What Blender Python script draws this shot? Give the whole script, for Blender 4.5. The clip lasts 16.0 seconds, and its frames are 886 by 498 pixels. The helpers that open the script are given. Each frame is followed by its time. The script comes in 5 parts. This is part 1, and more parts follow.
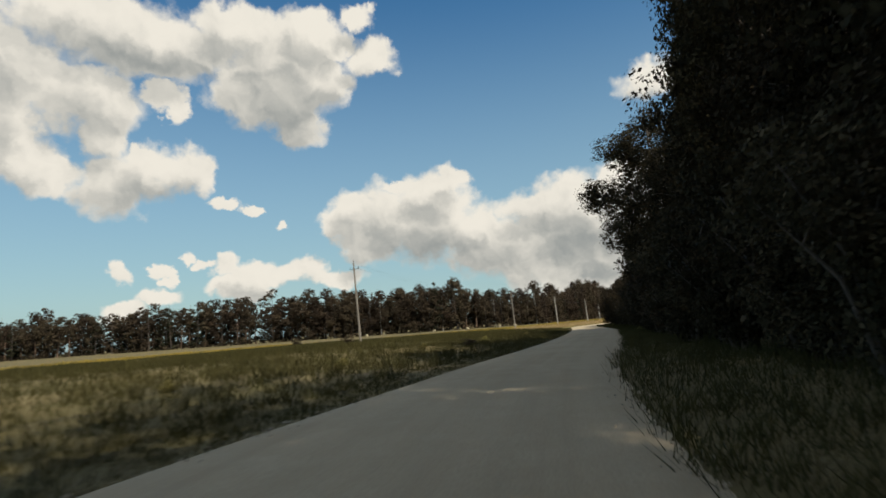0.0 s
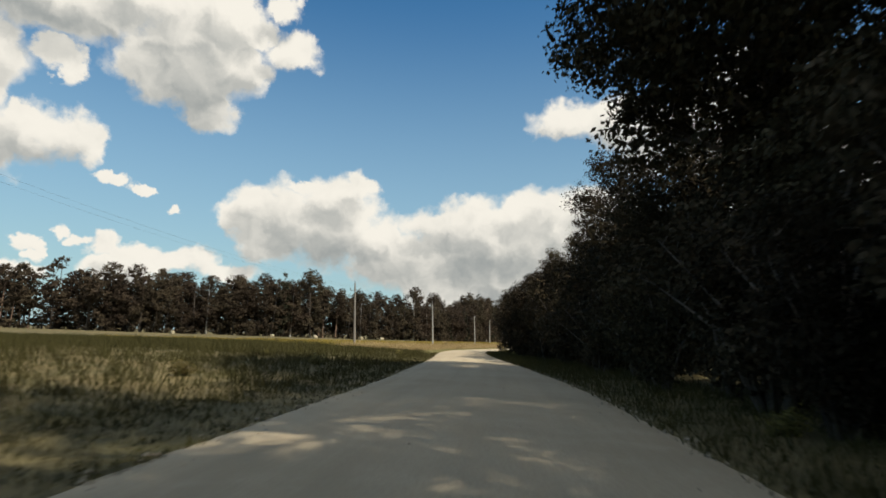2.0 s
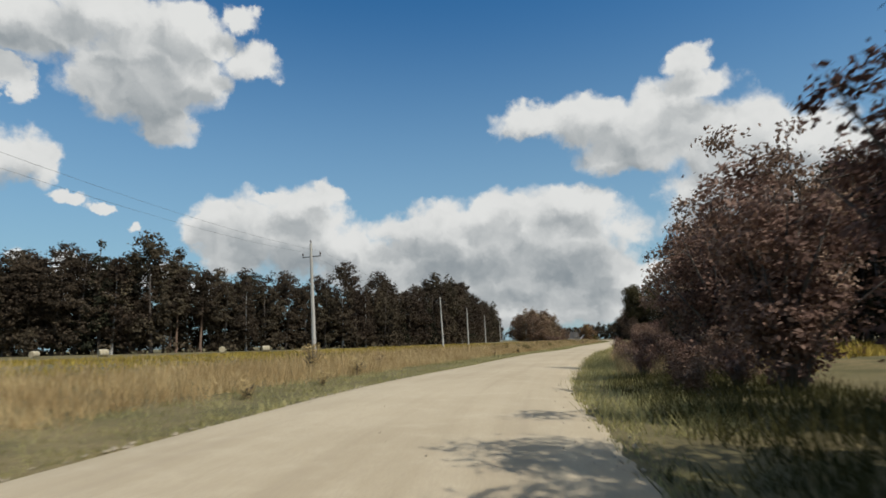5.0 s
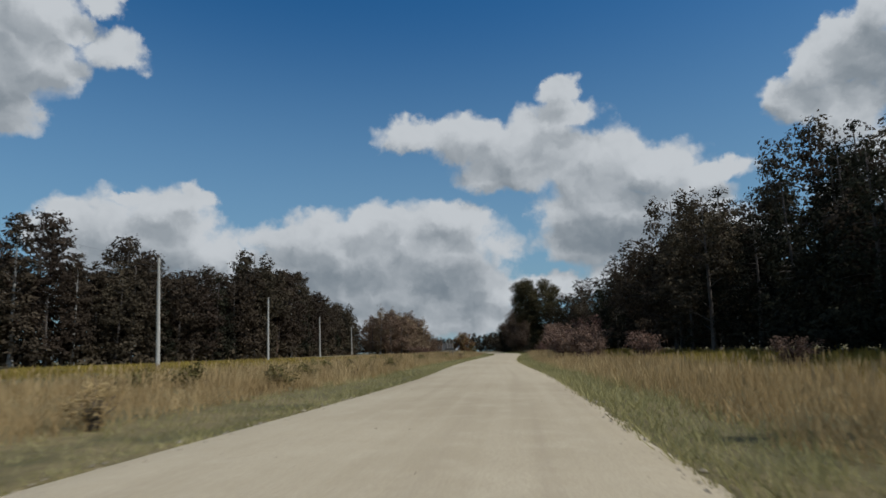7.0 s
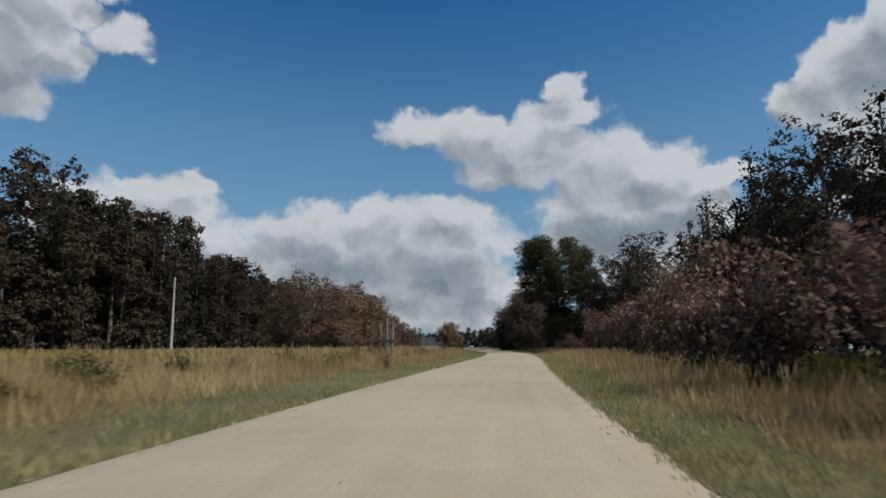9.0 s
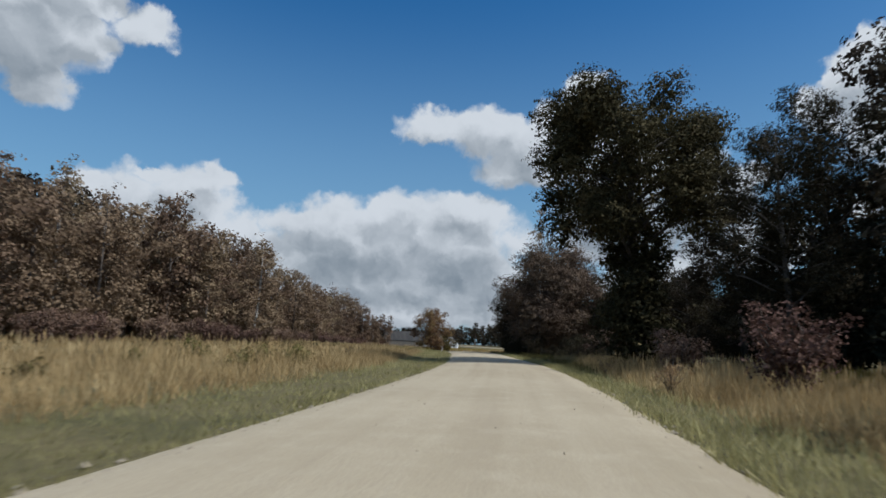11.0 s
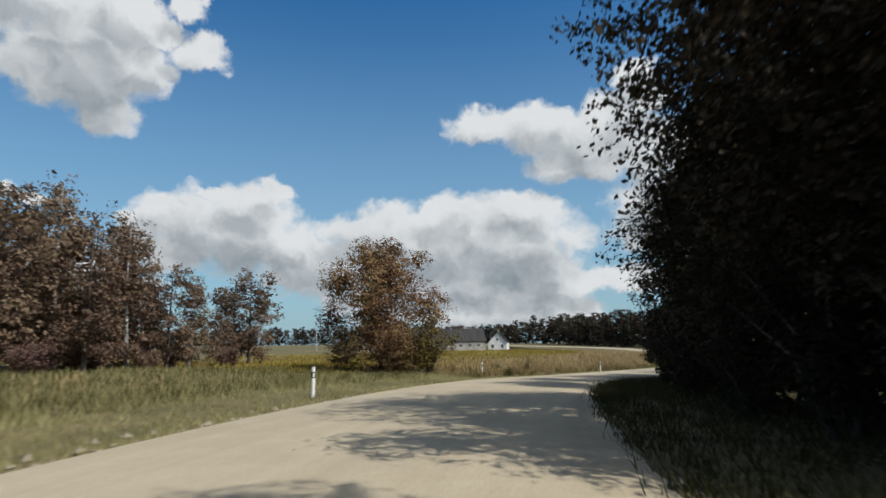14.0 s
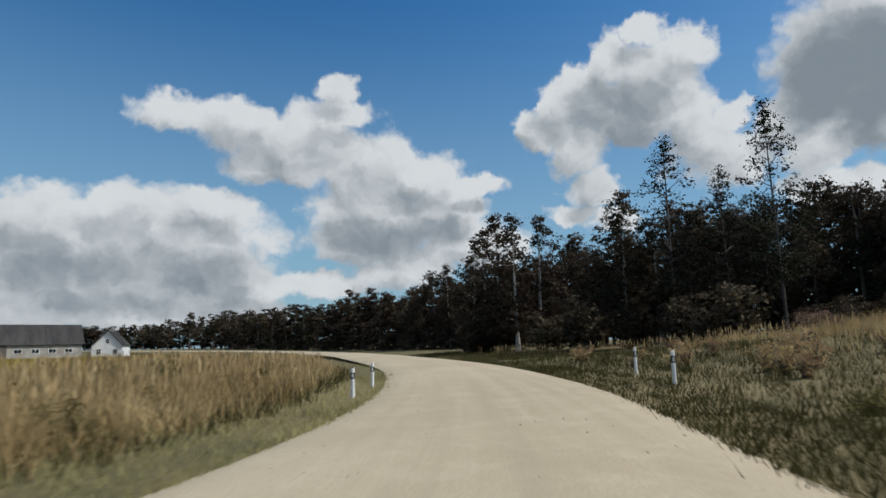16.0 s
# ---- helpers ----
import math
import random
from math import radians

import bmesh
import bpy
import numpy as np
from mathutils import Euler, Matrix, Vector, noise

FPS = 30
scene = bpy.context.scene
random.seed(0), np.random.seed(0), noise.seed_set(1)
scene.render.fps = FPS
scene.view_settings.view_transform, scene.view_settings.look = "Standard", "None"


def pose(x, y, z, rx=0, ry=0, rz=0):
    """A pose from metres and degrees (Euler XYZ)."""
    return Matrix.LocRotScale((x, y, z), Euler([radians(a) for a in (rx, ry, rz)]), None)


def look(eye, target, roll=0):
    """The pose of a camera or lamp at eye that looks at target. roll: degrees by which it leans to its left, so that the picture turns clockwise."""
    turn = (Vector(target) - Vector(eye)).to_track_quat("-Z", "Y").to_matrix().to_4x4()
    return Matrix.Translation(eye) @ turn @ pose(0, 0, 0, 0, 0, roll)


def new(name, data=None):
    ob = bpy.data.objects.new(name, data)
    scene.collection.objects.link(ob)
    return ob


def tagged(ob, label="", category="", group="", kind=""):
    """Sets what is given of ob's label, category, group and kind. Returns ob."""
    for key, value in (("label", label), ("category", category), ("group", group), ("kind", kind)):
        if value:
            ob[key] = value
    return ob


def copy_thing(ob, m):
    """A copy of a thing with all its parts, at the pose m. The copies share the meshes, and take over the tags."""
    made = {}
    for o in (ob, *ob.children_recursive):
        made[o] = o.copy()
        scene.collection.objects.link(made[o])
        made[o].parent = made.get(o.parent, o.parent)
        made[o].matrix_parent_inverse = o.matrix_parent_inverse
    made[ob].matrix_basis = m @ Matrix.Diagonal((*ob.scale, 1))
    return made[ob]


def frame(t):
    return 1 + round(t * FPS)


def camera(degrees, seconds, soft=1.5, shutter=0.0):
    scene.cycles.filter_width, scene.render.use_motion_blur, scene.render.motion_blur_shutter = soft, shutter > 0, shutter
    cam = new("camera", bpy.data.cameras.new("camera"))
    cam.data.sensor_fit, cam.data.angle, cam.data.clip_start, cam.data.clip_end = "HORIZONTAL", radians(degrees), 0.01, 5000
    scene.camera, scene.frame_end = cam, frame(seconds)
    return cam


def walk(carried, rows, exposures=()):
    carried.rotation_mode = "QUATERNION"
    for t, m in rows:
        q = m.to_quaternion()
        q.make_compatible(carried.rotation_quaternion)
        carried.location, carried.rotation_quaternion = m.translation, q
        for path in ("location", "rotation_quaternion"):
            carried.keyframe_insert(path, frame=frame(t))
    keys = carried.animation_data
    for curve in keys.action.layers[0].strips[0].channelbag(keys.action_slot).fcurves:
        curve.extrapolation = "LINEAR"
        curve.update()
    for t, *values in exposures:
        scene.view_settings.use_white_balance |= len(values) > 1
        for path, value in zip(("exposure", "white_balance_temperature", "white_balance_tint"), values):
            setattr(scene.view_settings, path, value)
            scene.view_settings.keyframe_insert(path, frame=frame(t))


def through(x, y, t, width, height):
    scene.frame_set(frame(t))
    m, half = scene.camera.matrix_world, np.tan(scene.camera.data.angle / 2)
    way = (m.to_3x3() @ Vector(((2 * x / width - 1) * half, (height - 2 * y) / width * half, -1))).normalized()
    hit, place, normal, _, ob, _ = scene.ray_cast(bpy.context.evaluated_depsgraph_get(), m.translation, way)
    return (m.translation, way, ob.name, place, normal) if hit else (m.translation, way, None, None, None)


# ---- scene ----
cam = camera(74.02, 16.0, soft=1.6, shutter=0.12)
PATH = [
    (0, (3.506, -0.809, 2.446), (3.275, 9.103, 3.749), -4.12),
    (0.5, (6.036, 14.901, 2.251), (6.974, 24.757, 3.656), -2.55),
    (1, (9.515, 30.342, 2.104), (10.723, 40.166, 3.528), 1.45),
    (1.5, (13.282, 45.589, 1.958), (14.621, 55.400, 3.358), 2.78),
    (2, (17.027, 60.966, 1.813), (18.469, 70.748, 3.311), 1.85),
    (2.5, (20.945, 76.318, 1.708), (22.317, 86.104, 3.237), 0.67),
    (3, (24.642, 91.734, 1.616), (25.589, 101.578, 3.100), 0.65),
    (3.2, (25.939, 97.941, 1.569), (26.529, 107.814, 3.045), -0.29),
    (5.3, (40.303, 162.790, 1.073), (42.551, 172.405, 2.655), -1.06),
    (5.5, (42.440, 168.730, 1.027), (44.871, 178.300, 2.615), -0.76),
    (6, (48.761, 183.203, 0.993), (51.630, 192.618, 2.762), -1.66),
    (6.5, (55.472, 197.351, 0.975), (58.863, 206.585, 2.773), -1.79),
    (7, (62.801, 211.041, 0.975), (66.711, 220.082, 2.698), -1.54),
    (7.5, (70.525, 224.541, 0.946), (74.639, 233.502, 2.612), -1.32),
    (8, (78.039, 238.040, 0.939), (81.873, 247.130, 2.573), -1.28),
    (8.5, (85.245, 251.693, 0.954), (88.918, 260.853, 2.565), -0.25),
    (9, (92.482, 265.308, 0.979), (96.392, 274.364, 2.623), 0.17),
    (9.2, (95.616, 270.617, 1.001), (99.586, 279.642, 2.668), -0.16),
    (11.5, (131.182, 331.754, 1.277), (134.804, 340.944, 2.835), 2.23),
    (12, (138.379, 345.326, 1.326), (141.855, 354.583, 2.815), 0.45),
    (12.5, (145.155, 359.072, 1.361), (148.248, 368.461, 2.872), 1.32),
    (13, (151.498, 372.959, 1.397), (154.317, 382.432, 2.922), 0.43),
    (13.5, (157.651, 386.779, 1.428), (160.364, 396.259, 3.094), 0.41),
    (14, (163.900, 400.361, 1.358), (166.686, 409.832, 2.950), -0.63),
    (14.5, (170.442, 413.636, 1.089), (173.943, 422.921, 2.325), 0.15),
    (15, (178.229, 426.069, 0.696), (183.174, 434.683, 1.854), -2.87),
    (15.5, (187.854, 436.533, 0.275), (194.423, 443.953, 1.610), -2.00),
    (16, (198.889, 445.460, 0.114), (205.989, 452.319, 1.710), -1.36),
]
EXPOSURES = [(0.0, 0.08, 7350, 8), (1.5, 0.2, 7300, 8), (3.2, 0.2, 7000, 8), (5.3, -0.15, 6400, 8), (6.5, -0.47, 6050, 8), (9.2, -0.42, 6000, 8), (11.5, -0.2, 5800, 8), (12.0, -0.22, 5950, 8), (12.5, -0.05, 6300, 8), (13.0, -0.05, 6150, 8), (14.0, -0.05, 6250, 8), (16.0, -0.18, 6150, 8)]
walk(cam, [(t, look(eye, target, roll)) for t, eye, target, roll in PATH], EXPOSURES)

# ---------------------------------------------------------------- world, sun
SUN_AZ, SUN_EL = radians(138.0), radians(51.0)      # clockwise from +y, above the horizon
to_sun = Vector((math.sin(SUN_AZ) * math.cos(SUN_EL), math.cos(SUN_AZ) * math.cos(SUN_EL), math.sin(SUN_EL)))
sun = new("sun", bpy.data.lights.new("sun", "SUN"))
sun.data.energy, sun.data.angle, sun.data.color = 4.8, radians(0.55), (1.0, 0.94, 0.86)
sun.matrix_world = look((0, 0, 300), Vector((0, 0, 300)) - to_sun)


class Nodes:
    """Short hand for building node trees."""

    def __init__(self, tree):
        self.tree = tree
        tree.nodes.clear()

    def put(self, socket, value):
        if hasattr(value, "is_output"):
            self.tree.links.new(value, socket)
        else:
            socket.default_value = value

    def math(self, op, a, b=0.0, c=0.0):
        node = self.tree.nodes.new("ShaderNodeMath")
        node.operation = op
        for k, v in enumerate((a, b, c)):
            self.put(node.inputs[k], v)
        return node.outputs[0]

    def vec(self, op, a, b=(0, 0, 0)):
        node = self.tree.nodes.new("ShaderNodeVectorMath")
        node.operation = op
        self.put(node.inputs[0], a)
        if op == "SCALE":
            self.put(node.inputs[3], b)
        elif op != "LENGTH":
            self.put(node.inputs[1], b)
        return node.outputs[1] if op in ("LENGTH", "DOT_PRODUCT") else node.outputs[0]

    def noise(self, where, scale, detail=4.0, rough=0.55):
        node = self.tree.nodes.new("ShaderNodeTexNoise")
        self.put(node.inputs["Vector"], where)
        self.put(node.inputs["Scale"], scale)
        self.put(node.inputs["Detail"], detail)
        self.put(node.inputs["Roughness"], rough)
        return node.outputs[0]

    def mix(self, f, a, b, blend="MIX"):
        node = self.tree.nodes.new("ShaderNodeMix")
        node.data_type, node.blend_type = "RGBA", blend
        self.put(node.inputs[0], f)
        self.put(node.inputs[6], (*a, 1) if isinstance(a, tuple) else a)
        self.put(node.inputs[7], (*b, 1) if isinstance(b, tuple) else b)
        return node.outputs[2]

    def ramp(self, x, lo, hi, a=0.0, b=1.0):
        node = self.tree.nodes.new("ShaderNodeMapRange")
        node.interpolation_type = "SMOOTHSTEP"
        for k, v in enumerate((x, lo, hi, a, b)):
            self.put(node.inputs[k], v)
        return node.outputs[0]


world = bpy.data.worlds.new("sky")
scene.world = world
world.use_nodes = True
W = Nodes(world.node_tree)
sky = W.tree.nodes.new("ShaderNodeTexSky")
sky.sky_type, sky.sun_disc, sky.sun_elevation, sky.sun_rotation = "NISHITA", False, SUN_EL, SUN_AZ
sky.air_density, sky.dust_density, sky.ozone_density = 1.0, 1.1, 2.0
back = W.tree.nodes.new("ShaderNodeBackground")
out = W.tree.nodes.new("ShaderNodeOutputWorld")
# cumulus clouds: azimuth, elevation and half sizes in degrees
FIELD_SIDE = [(-27.9, 24.7, 7.3, 1.7), (-22.6, 26.0, 3.2, 1.4), (-16.8, 23.9, 5.3, 3.6), (-19.4, 22.7, 2.8, 3.1), (-13.6, 23.9, 3.9, 2.8), (-14.8, 20.0, 2.4, 2.0), (-11.3, 24.0, 2.4, 1.7), (-18.0, 25.8, 2.7, 1.6), (-7.7, 25.7, 2.6, 1.5), (-8.6, 29.2, 1.9, 1.1), (-26.8, 22.1, 1.4, 1.1), (-25.7, 20.8, 0.9, 1.4), (-28.2, 15.4, 2.5, 2.2), (-25.0, 15.5, 2.5, 1.8), (-23.5, 15.3, 1.2, 1.6), (-28.7, 17.1, 1.1, 0.8), (-31.2, 14.0, 3.2, 2.5), (-32.8, 21.1, 4.3, 2.7), (-21.8, 12.6, 1.1, 0.5), (-28.4, 25.9, 9.5, 2.4), (-20.1, 27.9, 5.9, 1.7), (-13.3, 28.2, 3.2, 1.8), (-15.0, 25.9, 4.1, 2.3), (-16.1, 21.9, 4.5, 2.8), (-31.7, 18.1, 2.1, 2.4), (-11.0, 26.7, 2.1, 1.4), (-38.5, 22.8, 3.6, 3.3), (-38.7, 17.7, 2.1, 4.2), (-36.6, 14.8, 3.2, 2.2), (-32.7, 27.3, 7.0, 2.1)]
LOW_WISPS = [(-27.1, 6.6, 0.7, 0.7), (-26.4, 5.7, 0.5, 0.7), (-25.0, 7.7, 0.6, 0.6), (-24.0, 7.0, 0.7, 0.5), (-19.4, 12.1, 1.0, 0.4), (-16.8, 10.8, 0.7, 0.4), (-21.8, 6.7, 1.3, 1.1), (-18.8, 6.0, 2.5, 1.2), (-15.0, 6.6, 1.9, 1.0), (-20.4, 4.7, 2.6, 1.0), (-27.6, 4.2, 1.6, 0.8), (-30.3, 3.0, 2.1, 0.9), (-30.7, 6.4, 1.0, 0.9), (-11.6, 5.4, 3.0, 0.8)]
MIDDLE = [(-2.1, 13.3, 3.2, 1.8), (0.1, 14.3, 1.7, 1.0), (-9.9, 11.6, 2.4, 1.9), (-11.2, 10.4, 1.7, 1.7), (-6.2, 10.9, 4.3, 3.2), (-2.4, 10.1, 4.4, 3.5), (-8.6, 8.8, 2.9, 2.3), (-5.4, 14.0, 1.5, 0.5), (2.6, 9.0, 3.1, 2.2), (4.3, 7.8, 5.6, 3.1), (8.0, 11.0, 4.0, 1.6), (11.0, 11.1, 4.6, 2.3), (17.6, 12.2, 4.4, 2.1), (24.3, 12.7, 4.0, 1.9), (14.3, 8.4, 7.7, 2.8), (20.8, 7.8, 7.2, 3.4), (26.9, 5.7, 3.8, 2.7), (13.2, 5.2, 6.5, 1.8), (25.1, 3.3, 6.0, 2.0), (18.0, 2.9, 9.8, 1.8), (11.0, 6.8, 9.2, 3.8), (20.9, 10.0, 8.4, 3.3)]
TOWER = [(35.7, 24.1, 2.0, 1.4), (36.5, 21.9, 3.6, 1.4), (20.8, 20.9, 3.9, 1.6), (26.3, 20.2, 5.0, 2.2), (55.7, 19.8, 2.1, 2.1), (58.3, 22.2, 2.4, 2.2), (59.2, 18.1, 2.9, 2.6), (61.7, 22.2, 2.8, 2.4), (33.1, 19.8, 5.8, 2.5), (30.2, 17.3, 5.3, 1.9), (38.5, 17.2, 5.4, 2.9), (43.6, 16.1, 4.6, 2.3), (49.8, 15.3, 3.0, 1.0), (38.1, 12.9, 5.6, 2.7), (43.2, 11.9, 5.5, 2.8), (37.4, 9.8, 4.3, 2.0), (47.3, 13.0, 3.4, 1.8)]
BEND = [(66.3, 27.6, 1.8, 1.4), (70.1, 25.7, 2.5, 1.8), (63.3, 25.4, 2.4, 2.2), (66.9, 23.9, 4.3, 2.8), (61.0, 24.3, 2.2, 1.4), (65.0, 20.7, 4.1, 3.0), (70.0, 20.0, 2.4, 2.4), (56.9, 22.3, 1.0, 0.8), (60.9, 14.4, 2.4, 1.8), (73.7, 19.1, 1.4, 1.4), (70.8, 17.4, 2.8, 2.0), (72.9, 15.5, 4.0, 2.4), (77.2, 17.9, 1.9, 1.8), (79.4, 15.4, 2.4, 2.3), (82.8, 11.5, 2.5, 1.8), (58.6, 12.0, 2.7, 1.0), (81.8, 22.0, 4.9, 4.6), (83.6, 17.6, 3.2, 3.4), (79.0, 18.7, 2.4, 1.8), (86.4, 22.3, 4.4, 4.3), (62.8, 11.1, 2.0, 1.1), (79.1, 12.2, 2.7, 1.4)]
HORIZON = [(33.3, 5.8, 7.0, 1.2), (41.9, 7.2, 5.0, 1.9), (12.1, 4.0, 5.7, 1.1), (18.4, 2.6, 4.0, 0.7), (49.7, 9.4, 5.0, 2.2)]
GREY = [(-16.5, 19.3, 3.4, 1.9, 0.35), (-27.7, 24.6, 6.5, 1.2, 0.45), (-26.8, 13.6, 3.6, 1.1, 0.35), (-3.9, 7.5, 7.6, 2.2, 0.4), (9.3, 7.0, 8.2, 1.7, 0.4), (25.2, 6.3, 4.9, 2.3, 0.75), (39.5, 9.9, 4.8, 2.5, 0.6), (43.6, 10.4, 4.3, 2.6, 0.5), (14.3, 7.3, 5.5, 1.6, 0.35), (18.6, 3.7, 6.6, 1.1, 0.4), (82.6, 22.2, 4.8, 4.5, 1.5), (84.4, 17.8, 3.2, 3.4, 1.2), (64.5, 20.3, 5.4, 4.9, 0.45), (60.9, 14.2, 2.3, 1.6, 0.7), (79.8, 18.5, 2.0, 1.8, 0.8), (65.4, 24.6, 2.6, 1.9, 0.1)]
# Clouds out of view, made up to whiten the ambient light.
ELSEWHERE = [(random.uniform(100, 255), random.uniform(8, 55), random.uniform(8, 18), random.uniform(4, 7)) for _ in range(10)]
OVERHEAD = [(random.uniform(-95, 255), random.uniform(48, 78), random.uniform(16, 40), random.uniform(5, 10)) for _ in range(7)]
view = W.tree.nodes.new("ShaderNodeTexCoord").outputs["Generated"]
parts = W.tree.nodes.new("ShaderNodeSeparateXYZ")
W.put(parts.inputs[0], view)
azim = W.math("MULTIPLY", W.math("ARCTAN2", parts.outputs[0], parts.outputs[1]), 57.2958)
elev = W.math("MULTIPLY", W.math("ARCSINE", parts.outputs[2]), 57.2958)
joined = W.tree.nodes.new("ShaderNodeCombineXYZ")
W.put(joined.inputs[0], W.math("ADD", azim, W.math("MULTIPLY", W.math("LESS_THAN", azim, -100.0), 360.0)))
W.put(joined.inputs[1], elev)
spot = joined.outputs[0]
swirl = W.tree.nodes.new("ShaderNodeTexNoise")
W.put(swirl.inputs["Vector"], spot)
swirl.inputs["Scale"].default_value, swirl.inputs["Detail"].default_value, swirl.inputs["Roughness"].default_value = 0.30, 5.0, 0.6
bent = W.vec("ADD", spot, W.vec("MULTIPLY", W.vec("SUBTRACT", swirl.outputs[1], (0.5, 0.5, 0.5)), (4.6, 3.4, 0.0)))
heap = 9.0
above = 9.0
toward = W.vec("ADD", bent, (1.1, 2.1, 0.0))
for k, (a, e, ra, re) in enumerate(FIELD_SIDE + LOW_WISPS + MIDDLE + TOWER + BEND + HORIZON + ELSEWHERE + OVERHEAD):
    reach = W.vec("LENGTH", W.vec("MULTIPLY", W.vec("SUBTRACT", bent, (a, e, 0)), (1 / ra, 1 / re, 0)))
    heap = W.math("SMOOTH_MIN", heap, reach, 0.25)
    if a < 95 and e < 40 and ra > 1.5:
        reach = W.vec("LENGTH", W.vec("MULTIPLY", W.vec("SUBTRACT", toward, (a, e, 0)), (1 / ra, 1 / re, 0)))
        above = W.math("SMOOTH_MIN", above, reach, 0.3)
def billow(where, scale):
    """Rounded lumps, like the heads of cumulus."""
    node = W.tree.nodes.new("ShaderNodeTexVoronoi")
    node.feature, node.inputs["Scale"].default_value, node.inputs["Smoothness"].default_value = "SMOOTH_F1", scale, 0.35
    W.put(node.inputs["Vector"], where)
    return node.outputs["Distance"]


SUNWARD = (0.45, 0.75, 0.0)
curd = W.noise(spot, 0.26, 7.0, 0.58)
heads = W.math("ADD", billow(bent, 0.34), W.math("MULTIPLY", billow(bent, 0.95), 0.45))
heads_lit = W.math("ADD", billow(W.vec("ADD", bent, SUNWARD), 0.34), W.math("MULTIPLY", billow(W.vec("ADD", bent, W.vec("SCALE", SUNWARD, 0.5)), 0.95), 0.45))
lump = W.noise(bent, 0.15, 5.0, 0.55)
fluff = W.noise(W.vec("ADD", bent, (0.9, 1.7, 0.0)), 0.15, 5.0, 0.55)
body = W.math("ADD", W.math("ADD", heap, W.math("MULTIPLY", W.math("SUBTRACT", curd, 0.5), 1.0)), W.math("MULTIPLY", W.math("SUBTRACT", heads, 0.62), 0.40))
cover = W.math("MAXIMUM", W.ramp(body, 1.34, 0.84), W.ramp(heap, 0.70, 0.40))
grey = 0.0
for a, e, ra, re, k in GREY:
    reach = W.vec("LENGTH", W.vec("MULTIPLY", W.vec("SUBTRACT", bent, (a, e, 0)), (1 / ra, 1 / re, 0)))
    grey = W.math("MAXIMUM", grey, W.ramp(reach, 1.5, 0.2, 0.0, k))
relief = W.math("ADD", W.math("MULTIPLY", W.math("SUBTRACT", lump, fluff), -0.9), W.math("MULTIPLY", W.math("SUBTRACT", heads, heads_lit), 0.30))
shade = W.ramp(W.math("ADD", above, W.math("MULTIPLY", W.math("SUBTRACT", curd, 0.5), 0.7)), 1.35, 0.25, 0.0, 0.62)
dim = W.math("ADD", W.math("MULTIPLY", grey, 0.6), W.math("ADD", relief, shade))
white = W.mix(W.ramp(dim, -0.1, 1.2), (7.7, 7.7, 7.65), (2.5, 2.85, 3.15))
haze = W.ramp(elev, 36.0, 0.0, 0.0, 0.72)
rich = W.tree.nodes.new("ShaderNodeHueSaturation")
rich.inputs["Saturation"].default_value, rich.inputs["Value"].default_value = 1.36, 1.12
W.put(rich.inputs["Color"], sky.outputs[0])
clear_sky = W.mix(1.0, rich.outputs[0], (0.84, 1.05, 1.06), "MULTIPLY")
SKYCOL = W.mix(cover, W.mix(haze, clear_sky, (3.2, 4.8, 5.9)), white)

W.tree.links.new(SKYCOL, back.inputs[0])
back.inputs[1].default_value = 0.10
W.tree.links.new(back.outputs[0], out.inputs[0])


# ---------------------------------------------------------------- materials
def surface(name, rough=0.9, metal=0.0):
    m = bpy.data.materials.new(name)
    m.use_nodes = True
    n = Nodes(m.node_tree)
    out = n.tree.nodes.new("ShaderNodeOutputMaterial")
    b = n.tree.nodes.new("ShaderNodeBsdfPrincipled")
    b.inputs["Roughness"].default_value, b.inputs["Metallic"].default_value = rough, metal
    b.inputs["Specular IOR Level"].default_value = 0.25
    n.tree.links.new(b.outputs[0], out.inputs[0])
    where = n.tree.nodes.new("ShaderNodeTexCoord").outputs["Object"]
    place = n.tree.nodes.new("ShaderNodeNewGeometry").outputs["Position"]
    return m, n, b, out, where, place


def bumped(n, b, height, strength, distance):
    node = n.tree.nodes.new("ShaderNodeBump")
    node.inputs["Strength"].default_value, node.inputs["Distance"].default_value = strength, distance
    n.put(node.inputs["Height"], height)
    n.tree.links.new(node.outputs[0], b.inputs["Normal"])


def plain(name, dark, light, scale=3.0, rough=0.85, metal=0.0, fine=40.0, relief=0.3, stretch=(1, 1, 1)):
    """A surface of two tones in large patches, with fine grain and relief."""
    m, n, b, out, where, place = surface(name, rough, metal)
    at = n.vec("MULTIPLY", where, stretch)
    big, small = n.noise(at, scale), n.noise(at, fine, 3.0, 0.6)
    tone = n.math("ADD", n.math("MULTIPLY", big, 0.6), n.math("MULTIPLY", small, 0.4))
    n.put(b.inputs["Base Color"], n.mix(n.ramp(tone, 0.35, 0.65), dark, light))
    bumped(n, b, small, relief, 0.01)
    return m


